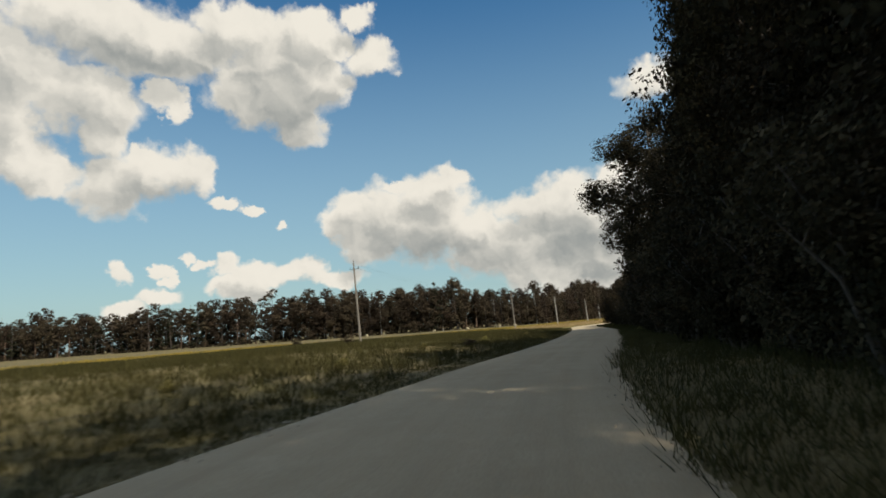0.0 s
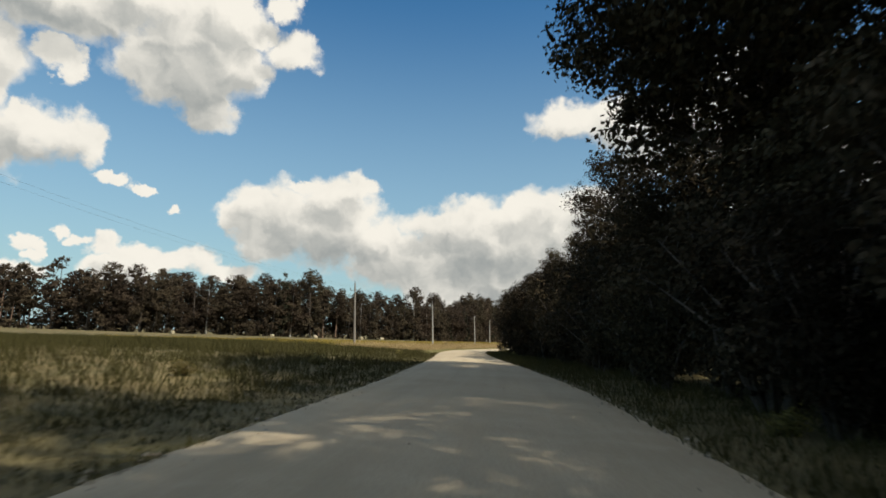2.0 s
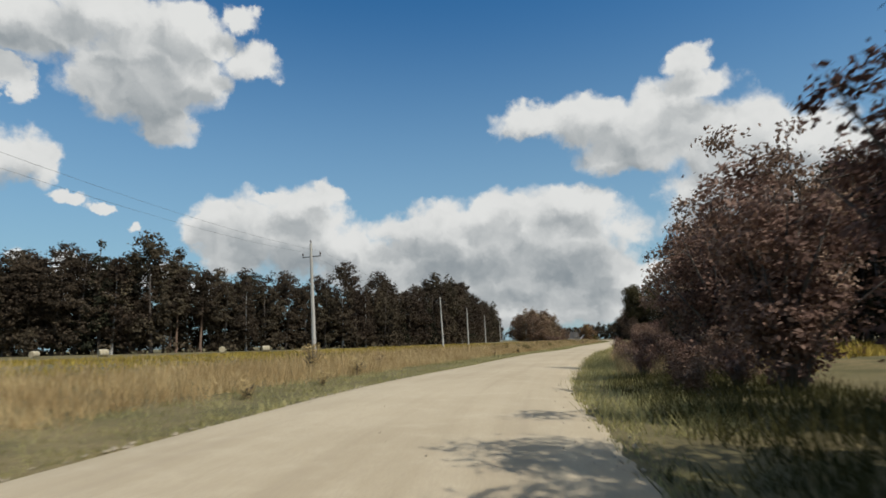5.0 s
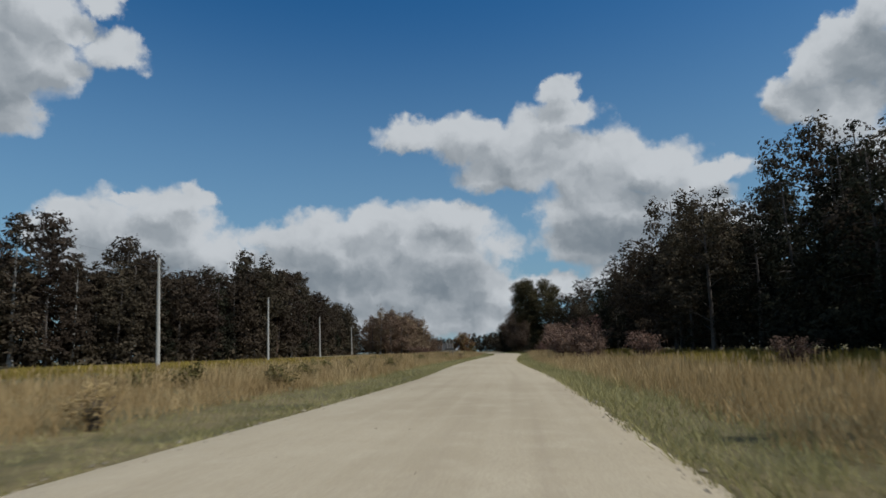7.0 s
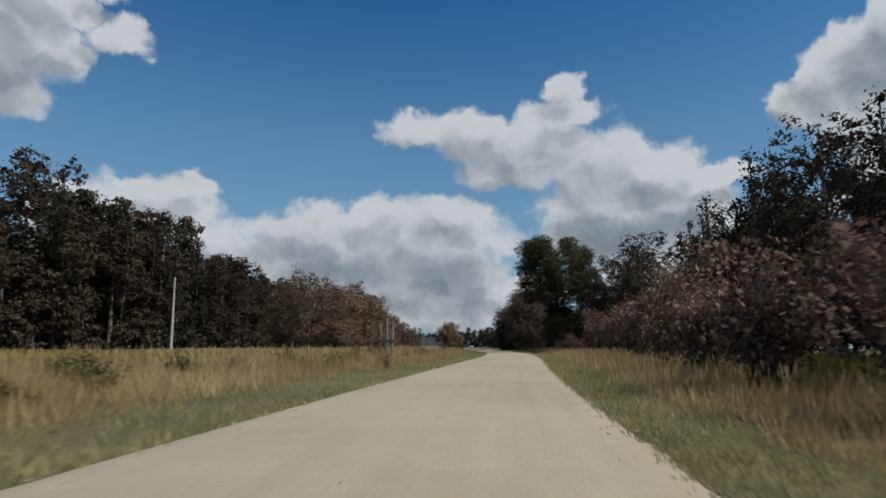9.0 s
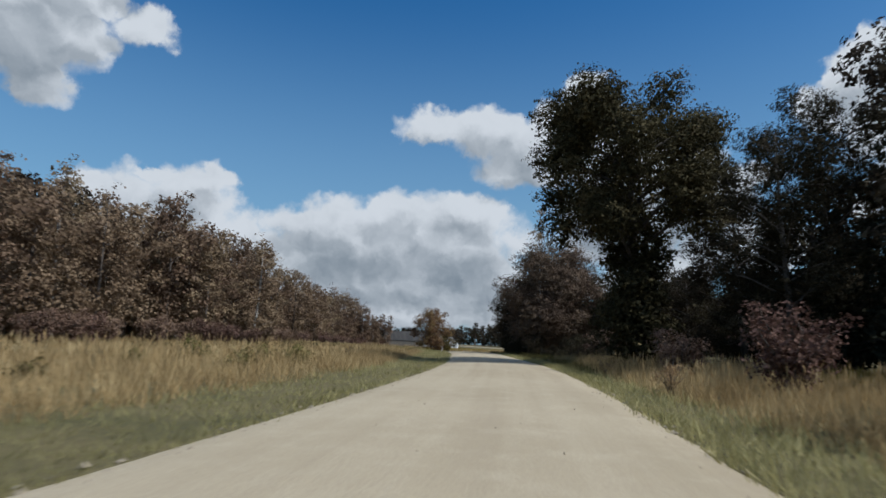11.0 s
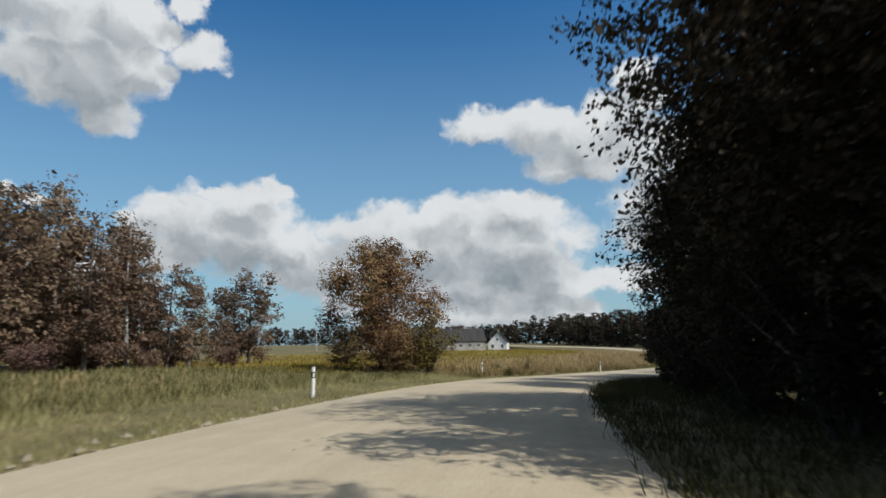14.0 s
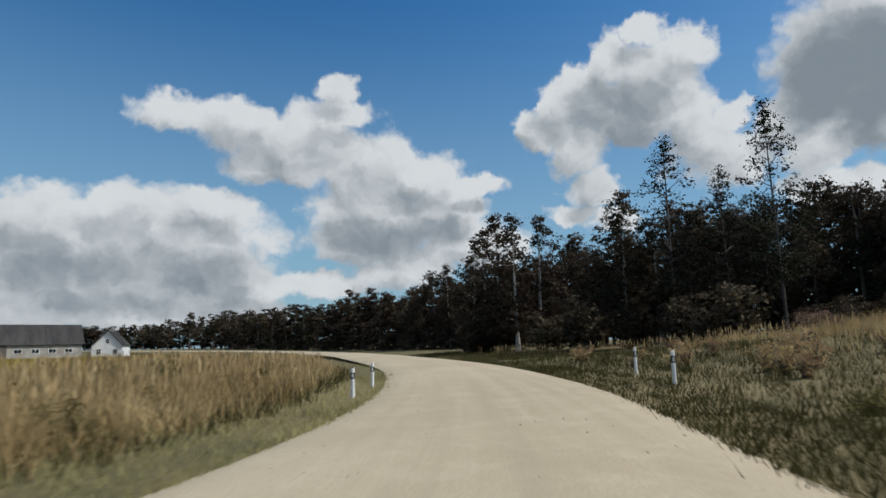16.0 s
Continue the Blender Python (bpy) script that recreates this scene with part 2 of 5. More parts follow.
def foliage(name, dark, mid, light, patch=0.35, through=0.2, rough=0.85):
    """Leaves: each leaf has its own tone, and branches differ from one another."""
    m, n, b, out, where, place = surface(name, rough)
    b.inputs["Specular IOR Level"].default_value = 0.06
    geo = n.tree.nodes.new("ShaderNodeNewGeometry")
    info = n.tree.nodes.new("ShaderNodeObjectInfo")
    own = geo.outputs["Random Per Island"]
    patchy = n.noise(place, patch, 2.0)
    tone = n.math("ADD", n.math("MULTIPLY", own, 0.5), n.math("MULTIPLY", n.ramp(patchy, 0.3, 0.7), 0.5))
    col = n.mix(n.ramp(tone, 0.1, 0.55), dark, mid)
    col = n.mix(n.ramp(tone, 0.55, 0.95), col, light)
    shift = n.tree.nodes.new("ShaderNodeHueSaturation")
    n.put(shift.inputs["Color"], col)
    n.put(shift.inputs["Value"], n.math("MULTIPLY_ADD", info.outputs["Random"], 0.5, 0.75))
    n.put(shift.inputs["Hue"], n.math("MULTIPLY_ADD", info.outputs["Random"], 0.03, 0.485))
    n.put(b.inputs["Base Color"], shift.outputs[0])
    glow = n.tree.nodes.new("ShaderNodeBsdfTranslucent")
    n.put(glow.inputs[0], shift.outputs[0])
    blend = n.tree.nodes.new("ShaderNodeMixShader")
    blend.inputs[0].default_value = through
    n.tree.links.new(b.outputs[0], blend.inputs[1])
    n.tree.links.new(glow.outputs[0], blend.inputs[2])
    n.tree.links.new(blend.outputs[0], out.inputs[0])
    return m


def ground_material():
    m, n, b, out, where, place = surface("meadow_soil", 0.95)
    big, mid, small = n.noise(place, 0.035, 3.0), n.noise(place, 0.4, 4.0), n.noise(place, 6.0, 4.0, 0.65)
    col = n.mix(n.ramp(big, 0.42, 0.6), (0.135, 0.112, 0.050), (0.19, 0.148, 0.070))
    col = n.mix(n.ramp(mid, 0.4, 0.7), col, (0.088, 0.08, 0.032))
    col = n.mix(n.ramp(small, 0.35, 0.75, 0.0, 0.55), col, (0.05, 0.042, 0.022))
    n.put(b.inputs["Base Color"], col)
    bumped(n, b, small, 0.8, 0.06)
    return m


def gravel_material():
    m, n, b, out, where, place = surface("gravel", 0.95)
    along = n.tree.nodes.new("ShaderNodeUVMap").outputs[0]
    streak = n.noise(n.vec("MULTIPLY", along, (1.6, 0.035, 1.0)), 1.0, 4.0, 0.6)
    big, mid = n.noise(place, 0.12, 3.0), n.noise(place, 1.3, 5.0, 0.6)
    vor = n.tree.nodes.new("ShaderNodeTexVoronoi")
    n.put(vor.inputs["Vector"], place)
    vor.inputs["Scale"].default_value = 26.0
    fine = n.noise(place, 60.0, 3.0, 0.7)
    col = n.mix(n.ramp(big, 0.35, 0.65), (0.345, 0.286, 0.19), (0.41, 0.345, 0.236))
    col = n.mix(n.ramp(mid, 0.45, 0.75, 0.0, 0.6), col, (0.455, 0.389, 0.274))
    col = n.mix(n.ramp(streak, 0.40, 0.68, 0.0, 0.35), col, (0.47, 0.402, 0.284))
    col = n.mix(n.ramp(streak, 0.46, 0.30, 0.0, 0.35), col, (0.30, 0.245, 0.172))
    col = n.mix(n.ramp(vor.outputs["Distance"], 0.25, 0.8, 0.0, 0.4), col, (0.29, 0.235, 0.168))
    col = n.mix(n.ramp(fine, 0.55, 0.8, 0.0, 0.5), col, (0.51, 0.45, 0.345))
    n.put(b.inputs["Base Color"], col)
    bumped(n, b, n.math("ADD", vor.outputs["Distance"], n.math("MULTIPLY", fine, 0.6)), 0.22, 0.015)
    return m


M_GROUND, M_GRAVEL = ground_material(), gravel_material()
M_STONE = plain("pale_stone", (0.22, 0.185, 0.135), (0.37, 0.32, 0.24), 8.0)
M_CONCRETE = plain("weathered_concrete", (0.30, 0.29, 0.26), (0.46, 0.44, 0.40), 1.2, 0.9, fine=30, stretch=(1, 1, 0.15))
M_GREYWOOD = plain("grey_timber", (0.13, 0.115, 0.10), (0.28, 0.255, 0.22), 2.0, 0.9, fine=50, stretch=(6, 6, 0.4))
M_STEEL = plain("dull_steel", (0.10, 0.10, 0.10), (0.22, 0.22, 0.21), 5.0, 0.5, 0.7)
M_PORCELAIN = plain("insulator", (0.05, 0.04, 0.035), (0.09, 0.07, 0.06), 5.0, 0.3)
M_WHITE = plain("white_plastic", (0.74, 0.74, 0.72), (0.85, 0.85, 0.83), 3.0, 0.5, relief=0.1)
M_BLACK = plain("black_band", (0.02, 0.02, 0.02), (0.035, 0.035, 0.035), 4.0, 0.5)
M_BARK = plain("brown_bark", (0.05, 0.042, 0.036), (0.13, 0.11, 0.095), 2.0, 0.95, fine=18, relief=0.8, stretch=(1, 1, 0.25))
M_BIRCH = plain("birch_bark", (0.10, 0.095, 0.09), (0.62, 0.60, 0.56), 3.0, 0.8, fine=7, relief=0.3, stretch=(1, 1, 3.0))
M_PINEBARK = plain("pine_bark", (0.10, 0.065, 0.045), (0.22, 0.15, 0.11), 2.0, 0.9, fine=14, relief=0.7, stretch=(1, 1, 0.3))
M_OAK = foliage("oak_leaves", (0.040, 0.037, 0.017), (0.085, 0.077, 0.036), (0.19, 0.165, 0.080), through=0.15)
# Near-black to put the backlit shade into the leaves; linden_leaves is the lit copy.
M_SHADE_LEAF = foliage("shade_dark_leaves", (0.018, 0.016, 0.010), (0.036, 0.030, 0.018), (0.085, 0.066, 0.042), through=0.1)
M_LINDEN = foliage("linden_leaves", (0.070, 0.047, 0.036), (0.115, 0.078, 0.058), (0.175, 0.125, 0.090), through=0.15)
M_WILLOW = foliage("willow_leaves", (0.088, 0.054, 0.042), (0.172, 0.109, 0.083), (0.29, 0.195, 0.145))
M_ALDER = foliage("alder_leaves", (0.125, 0.086, 0.058), (0.20, 0.140, 0.092), (0.285, 0.208, 0.135), 0.25, through=0.3)
M_APPLE = foliage("apple_leaves", (0.10, 0.055, 0.034), (0.20, 0.118, 0.066), (0.31, 0.225, 0.095), 0.45)
M_HAZEL = foliage("hazel_leaves", (0.085, 0.068, 0.022), (0.165, 0.135, 0.040), (0.27, 0.23, 0.075), 0.45)
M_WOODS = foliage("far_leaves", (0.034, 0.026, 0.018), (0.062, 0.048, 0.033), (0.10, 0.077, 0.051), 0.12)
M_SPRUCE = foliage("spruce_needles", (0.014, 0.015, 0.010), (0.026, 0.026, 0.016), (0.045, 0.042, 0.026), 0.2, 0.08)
M_GRASS = foliage("verge_grass", (0.20, 0.176, 0.078), (0.305, 0.270, 0.125), (0.40, 0.35, 0.185), 0.25, 0.35, 0.7)
M_DRY = foliage("dry_grass", (0.27, 0.182, 0.090), (0.41, 0.290, 0.148), (0.53, 0.405, 0.225), 0.22, 0.35, 0.7)
M_FIELD = foliage("field_grass", (0.20, 0.15, 0.035), (0.33, 0.25, 0.055), (0.45, 0.35, 0.085), 0.06, 0.3, 0.7)
# Green-brown weed colour, lowered further so that shade is part of it.
M_WEED_SHADE = foliage("weed_leaves_shade", (0.036, 0.034, 0.012), (0.070, 0.064, 0.023), (0.115, 0.10, 0.042), 0.4, 0.3)
M_HERB = foliage("herb_leaves", (0.085, 0.075, 0.026), (0.15, 0.13, 0.048), (0.22, 0.19, 0.085), 0.4, 0.3)
# Grass tone lowered: cloud and tree shade is put into the colour.
M_SHADE_GRASS = foliage("shade_dark_grass", (0.036, 0.034, 0.013), (0.052, 0.048, 0.019), (0.075, 0.066, 0.028), 0.3, 0.2)

# ---------------------------------------------------------------- the line of the road
EYE = 1.29
AHEAD = [(17.3, 221, 467.2), (18.2, 234.5, 487), (19.0, 246.5, 507), (20.0, 259, 534), (21.1, 270, 564), (22.4, 278, 600), (24.1, 281, 650), (28, 283, 760), (33, 284, 900), (60, 290, 1700)]
BEHIND = [(-6, -15.0, -186.0), (-3, -7.5, -95.0), (-1, -0.6, -32.0)]
line = BEHIND + [(t, e[0], e[1]) for t, e, _, _ in PATH if t not in (3.0, 3.2, 9.2)] + AHEAD
KT = np.array([p[0] for p in line])


def smooth(k, v, x):
    """A smooth curve through the values v at k."""
    k, v, x = np.asarray(k, float), np.asarray(v, float), np.asarray(x, float)
    g = np.gradient(v, k)
    i = np.clip(np.searchsorted(k, x, side="right") - 1, 0, len(k) - 2)
    h = k[i + 1] - k[i]
    s = (x - k[i]) / h
    return (2 * s**3 - 3 * s**2 + 1) * v[i] + (s**3 - 2 * s**2 + s) * h * g[i] + (3 * s**2 - 2 * s**3) * v[i + 1] + (s**3 - s**2) * h * g[i + 1]


ST = np.concatenate([np.arange(-6, 22, 0.04), np.arange(22, 60, 0.3)])
LX, LY = smooth(KT, [p[1] for p in line], ST), smooth(KT, [p[2] for p in line], ST)
TX, TY = np.gradient(LX), np.gradient(LY)
TN = np.hypot(TX, TY)
TX, TY = TX / TN, TY / TN
ZK = [(-6, 1.0), (0, 0.9)] + [(t, e[2] - EYE) for t, e, _, _ in PATH if 0 < t and t not in (3.2, 9.2)] + [(17.5, -1.1), (20, -0.9), (26, 0.3), (60, 2)]
LZ = smooth([z[0] for z in ZK], [z[1] for z in ZK], ST)
EDGES = [(-6, 5.2, -1.5), (0.2, 5.4, -1.2), (0.45, 4.0, -1.3), (0.75, 3.7, -1.6), (1.0, 3.4, -2.1), (1.5, 3.25, -2.45), (2.0, 3.4, -2.6), (2.5, 3.9, -2.6), (3.0, 4.15, -2.0), (3.5, 4.0, -1.5), (4.2, 4.6, -1.3),
         (5.7, 5.7, -1.45), (6.15, 4.95, -1.95), (6.6, 5.0, -2.0), (7.2, 5.3, -1.85), (8.0, 4.7, -2.0), (8.7, 4.7, -1.9), (9.3, 4.5, -1.9), (10.5, 4.2, -2.1), (11.7, 3.7, -2.6), (12.2, 3.75, -2.5),
         (12.7, 4.2, -1.8), (13.2, 4.5, -1.7), (13.7, 5.3, -1.25), (14.3, 6.3, -1.2), (14.7, 6.7, -1.0), (15.2, 6.9, -0.9), (15.7, 5.3, -1.6), (16.0, 4.1, -2.6), (16.3, 2.75, -3.0), (16.7, 2.35, -3.6), (17.3, 2.6, -3.5), (18.5, 3.3, -3.3), (60, 3.3, -3.3)]
EL = np.interp(ST, [e[0] for e in EDGES], [e[1] for e in EDGES])
ER = np.interp(ST, [e[0] for e in EDGES], [e[2] for e in EDGES])
soft_edge = np.hanning(15) / np.hanning(15).sum()
EL, ER = (np.convolve(np.pad(v, 7, mode="edge"), soft_edge, mode="valid") for v in (EL, ER))


def at(t, off):
    """The place beside the line at station t, off metres to its left."""
    x, y, tx, ty = (float(np.interp(t, ST, v)) for v in (LX, LY, TX, TY))
    return x - ty * off, y + tx * off


def lie(x, y):
    """For places: the nearest station's index and the distance to the line's left."""
    x, y = np.atleast_1d(np.asarray(x, float)), np.atleast_1d(np.asarray(y, float))
    near = np.empty(len(x), int)
    for a in range(0, len(x), 4000):
        near[a : a + 4000] = ((x[a : a + 4000, None] - LX) ** 2 + (y[a : a + 4000, None] - LY) ** 2).argmin(1)
    return near, -TY[near] * (x - LX[near]) + TX[near] * (y - LY[near])


def ripple(x, y):
    return np.sin(x * 0.31 + 1.3 * np.sin(y * 0.17)) * np.sin(y * 0.27 + 1.1 * np.sin(x * 0.21))


def level(x, y):
    """The height of the ground at places."""
    x, y = np.atleast_1d(np.asarray(x, float)), np.atleast_1d(np.asarray(y, float))
    near, off = lie(x, y)
    out = np.maximum(off - EL[near], ER[near] - off)
    z = LZ[near] * np.exp(-np.maximum(out, 0) / 160.0)
    side = np.clip((out - 1.0) / 22.0, 0, 1)
    z = z + np.where(off > 0, 0.55, 0.45) * side * side * (3 - 2 * side) + 0.10 * ripple(x, y) * np.clip((out - 1.5) / 4, 0, 1)
    z = z - 0.09 * np.clip((out + 0.2) / 1.0, 0, 1) * np.clip((5 - out) / 3, 0, 1)
    z = z + 1.7 * np.exp(-((x - 237) ** 2 + (y - 446) ** 2) / 2 / 8.0**2)
    z = z - 1.6 * np.exp(-((x - 240) ** 2 + (y - 625) ** 2) / 2 / 70.0**2)
    return z - 0.03


def ground_z(x, y):
    return float(level(x, y)[0])


# ---------------------------------------------------------------- building blocks
def mesh_from(name, verts, faces, material, smooth_faces=False):
    data = bpy.data.meshes.new(name)
    data.from_pydata([tuple(v) for v in verts], [], [tuple(f) for f in faces])
    data.materials.append(material)
    if smooth_faces:
        data.polygons.foreach_set("use_smooth", [True] * len(data.polygons))
    data.update()
    return data


def fast_mesh(name, verts, n, material):
    """A mesh of separate faces with n corners each, from an array of corners."""
    data = bpy.data.meshes.new(name)
    count = len(verts)
    data.vertices.add(count)
    data.vertices.foreach_set("co", np.ascontiguousarray(verts, np.float32).ravel())
    data.loops.add(count)
    data.loops.foreach_set("vertex_index", np.arange(count, dtype=np.int32))
    data.polygons.add(count // n)
    data.polygons.foreach_set("loop_start", np.arange(0, count, n, dtype=np.int32))
    data.polygons.foreach_set("loop_total", np.full(count // n, n, np.int32))
    data.materials.append(material)
    data.update(calc_edges=True)
    return data


def under(ob, parent, m=None):
    ob.parent = parent
    if m is not None:
        ob.matrix_basis = m
    return ob


def part(name, bm, material, parent, label="", m=None):
    data = bpy.data.meshes.new(name)
    bm.to_mesh(data)
    bm.free()
    data.materials.append(material)
    ob = under(new(name, data), parent, m)
    if label:
        tagged(ob, label)
    return ob


def thing(name, label, category, group="", x=0.0, y=0.0, z=None, rz=0.0):
    ob = new(name)
    ob.empty_display_size = 0.2
    ob.matrix_basis = pose(x, y, ground_z(x, y) if z is None else z, 0, 0, rz)
    return tagged(ob, label, category, group)


def box(sx, sy, sz, x=0, y=0, z=0, bevel=0.0, rz=0.0, rx=0.0, ry=0.0):
    bm = bmesh.new()
    bmesh.ops.create_cube(bm, size=1.0, matrix=Matrix.Diagonal((sx, sy, sz, 1)))
    if bevel:
        bmesh.ops.bevel(bm, geom=bm.edges[:], offset=bevel, segments=2, affect="EDGES")
    bmesh.ops.transform(bm, matrix=pose(x, y, z, rx, ry, rz), verts=bm.verts)
    return bm


def tube_arrays(points, radii, sides=6):
    """Rings of a tapered limb along points: vertices and faces."""
    points = [Vector(p) for p in points]
    verts, faces = [], []
    for k, (p, r) in enumerate(zip(points, radii)):
        d = (points[min(k + 1, len(points) - 1)] - points[max(k - 1, 0)]).normalized()
        a = d.orthogonal().normalized() if abs(d.z) < 0.95 else Vector((1, 0, 0)).cross(d).normalized()
        b = d.cross(a)
        for s in range(sides):
            w = 2 * math.pi * s / sides
            verts.append(p + (a * math.cos(w) + b * math.sin(w)) * r)
    for k in range(len(points) - 1):
        for s in range(sides):
            a, b = k * sides + s, k * sides + (s + 1) % sides
            faces.append((a, b, b + sides, a + sides))
    faces.append(tuple(range((len(points) - 1) * sides, len(points) * sides)))
    return verts, faces


class Wood:
    """Collects limbs into one mesh."""

    def __init__(self):
        self.verts, self.faces = [], []

    def limb(self, points, radii, sides=6):
        v, f = tube_arrays(points, radii, sides)
        base = len(self.verts)
        self.verts += v
        self.faces += [tuple(i + base for i in q) for q in f]


def unit(v):
    return v / np.maximum(np.linalg.norm(v, axis=1), 1e-6)[:, None]


def leaves_on(rng, centres, radii, count, size, squash=0.8, droop=0.0, shell=0.55):
    """Corners of many small leaves, gathered in tufts on the given clumps and turned to the light."""
    centres, radii = np.array(centres, float), np.array(radii, float)
    weight = radii**2 / (radii**2).sum()
    tufts = max(len(centres), count // 13)
    pick = rng.choice(len(centres), tufts, p=weight)
    d = unit(rng.normal(size=(tufts, 3)))
    far = radii[pick] * (shell + (0.98 - shell) * rng.random(tufts) ** 0.6)
    heart = centres[pick] + d * far[:, None] * (1, 1, squash)
    own = rng.integers(0, tufts, count)
    wide = (min(size, 0.22) + 0.25 * max(size - 0.22, 0)) * (0.7 + 0.8 * rng.random(tufts))[own][:, None]
    p = heart[own] + rng.normal(size=(count, 3)) * wide * (1, 1, 0.6)
    facing = unit(d[own] * 0.8 + (0, 0, 0.55) + rng.normal(size=(count, 3)) * 0.55)
    u = unit(np.cross(facing, rng.normal(size=(count, 3))))
    u[:, 2] -= droop * 0.6
    u = unit(u)
    v = unit(np.cross(facing, u))
    s = size * (0.5 + 0.8 * rng.random(count))[:, None]
    w = s * (0.26 + 0.14 * rng.random(count))[:, None]
    return np.stack([p - u * s * 0.5, p - u * s * 0.05 + v * w, p + u * s * 0.55, p + u * s * 0.05 - v * w], 1).reshape(-1, 3)


def tree(name, label, category, group, x, y, h, spread, base, leaf, count, leaf_mat, bark_mat, seed, kind="round", rz=0.0, trunk=None, lean=0.0, lobes=None, twigs=True):
    """A tree: a tapered trunk with limbs, and a crown of many small sprays in uneven clumps."""
    rng = np.random.default_rng(seed)
    root = thing(name, label, category, group, x, y, None, rz)
    wood, centres, radii = Wood(), [], []
    r0 = trunk or h * 0.016
    bend = rng.normal(size=2) * 0.02 * h
    axis = lambda f: Vector((bend[0] * math.sin(2.2 * f) + lean * f * f, bend[1] * math.sin(1.7 * f), h * f))
    top = 0.96 if kind != "oak" else 0.8
    fs = np.linspace(0, top, 9)
    wood.limb([axis(f) - Vector((0, 0, 0.25 if f == 0 else 0)) for f in fs], [r0 * (1.35 if k == 0 else 1 - 0.9 * f) for k, f in enumerate(fs)], 8)
    n = lobes or 22
    for k in range(n):
        f = (k + 0.5) / n
        turn = k * 2.399 + rng.normal() * 0.5
        if kind == "cone":
            z = base + (h * 0.99 - base) * f
            out = spread * (1 - f) ** 0.85 * (0.75 + 0.35 * rng.random())
            rad = max(0.25, 0.42 * out + 0.15)
        elif kind == "column":
            z = base + (h - base) * f
            out = spread * math.sin(math.pi * min(1, 0.15 + 0.85 * f) ** 0.8) * (0.35 + 0.5 * rng.random())
            rad = spread * (0.34 + 0.22 * rng.random()) * (1.15 - 0.7 * f)
        elif kind == "oak" and f < 0.32:
            z = base + (h - base) * f * 1.15
            out = spread * (0.12 + 0.20 * rng.random())
            rad = spread * (0.17 + 0.09 * rng.random())
        elif kind == "oak":
            g = (f - 0.32) / 0.68
            z = h * (0.46 + 0.50 * g)
            out = spread * math.sin(math.pi * (0.20 + 0.54 * g)) ** 0.7 * (0.5 + 0.5 * rng.random())
            rad = spread * (0.25 + 0.15 * rng.random())
        elif kind == "pine":
            z = base + (h - base) * (0.15 + 0.8 * f)
            out = spread * (0.25 + 0.7 * rng.random()) * (1.1 - 0.65 * f)
            rad = spread * (0.26 + 0.16 * rng.random())
        else:
            z = base + (h - base) * (0.06 + 0.9 * f)
            ring = math.sin(math.pi * (0.12 + 0.80 * f)) ** 0.6
            out = spread * ring * (0.45 + 0.5 * rng.random())
            rad = spread * (0.22 + 0.20 * rng.random()) * (0.65 + 0.45 * ring)
        tip = axis(min(f * 0.2 + z / h * 0.8, 0.97))
        c = Vector((tip.x + out * math.cos(turn), tip.y + out * math.sin(turn), z))
        if c.z - rad * 0.8 < 0.1:
            c.z = rad * 0.8 + 0.1
        centres.append(c)
        radii.append(rad)
        start = axis(max(0.12, min(0.9, (z - out * (0.5 if kind != "cone" else -0.1)) / h)))
        mid = start.lerp(c, 0.55) + Vector((0, 0, 0.06 * out))
        if twigs or k % 3 == 0:
            wood.limb([start, mid, c], [r0 * 0.36 * (1 - 0.5 * f), r0 * 0.2, r0 * 0.06], 5 if twigs else 3)
        if rad > 0.8 and twigs:
            for _ in range(2):
                d = Vector(rng.normal(size=3)).normalized() * rad * 0.85
                wood.limb([mid, c + d * 0.4, c + d], [r0 * 0.12, r0 * 0.07, r0 * 0.03], 4)
    under(new("trunk", mesh_from("trunk", wood.verts, wood.faces, bark_mat, True)), root)
    droop = 0.7 if kind == "cone" else 0.25
    crown = leaves_on(rng, centres, radii, count, leaf, 0.55 if kind == "cone" else 0.85, droop, 0.3 if kind == "cone" else 0.5)
    if kind in ("round", "oak") and twigs:
        core = [axis(f) for f in np.linspace(max(base / h, 0.05), 0.82, 6)]
        inner = leaves_on(rng, centres + core, [0.6 * r for r in radii] + [0.36 * spread] * 6, count // 3, leaf * 1.45, 0.9, 0.0, 0.05)
        crown = np.concatenate([crown, inner])
    under(new("crown", fast_mesh("crown", crown, 4, leaf_mat)), root)
    return root


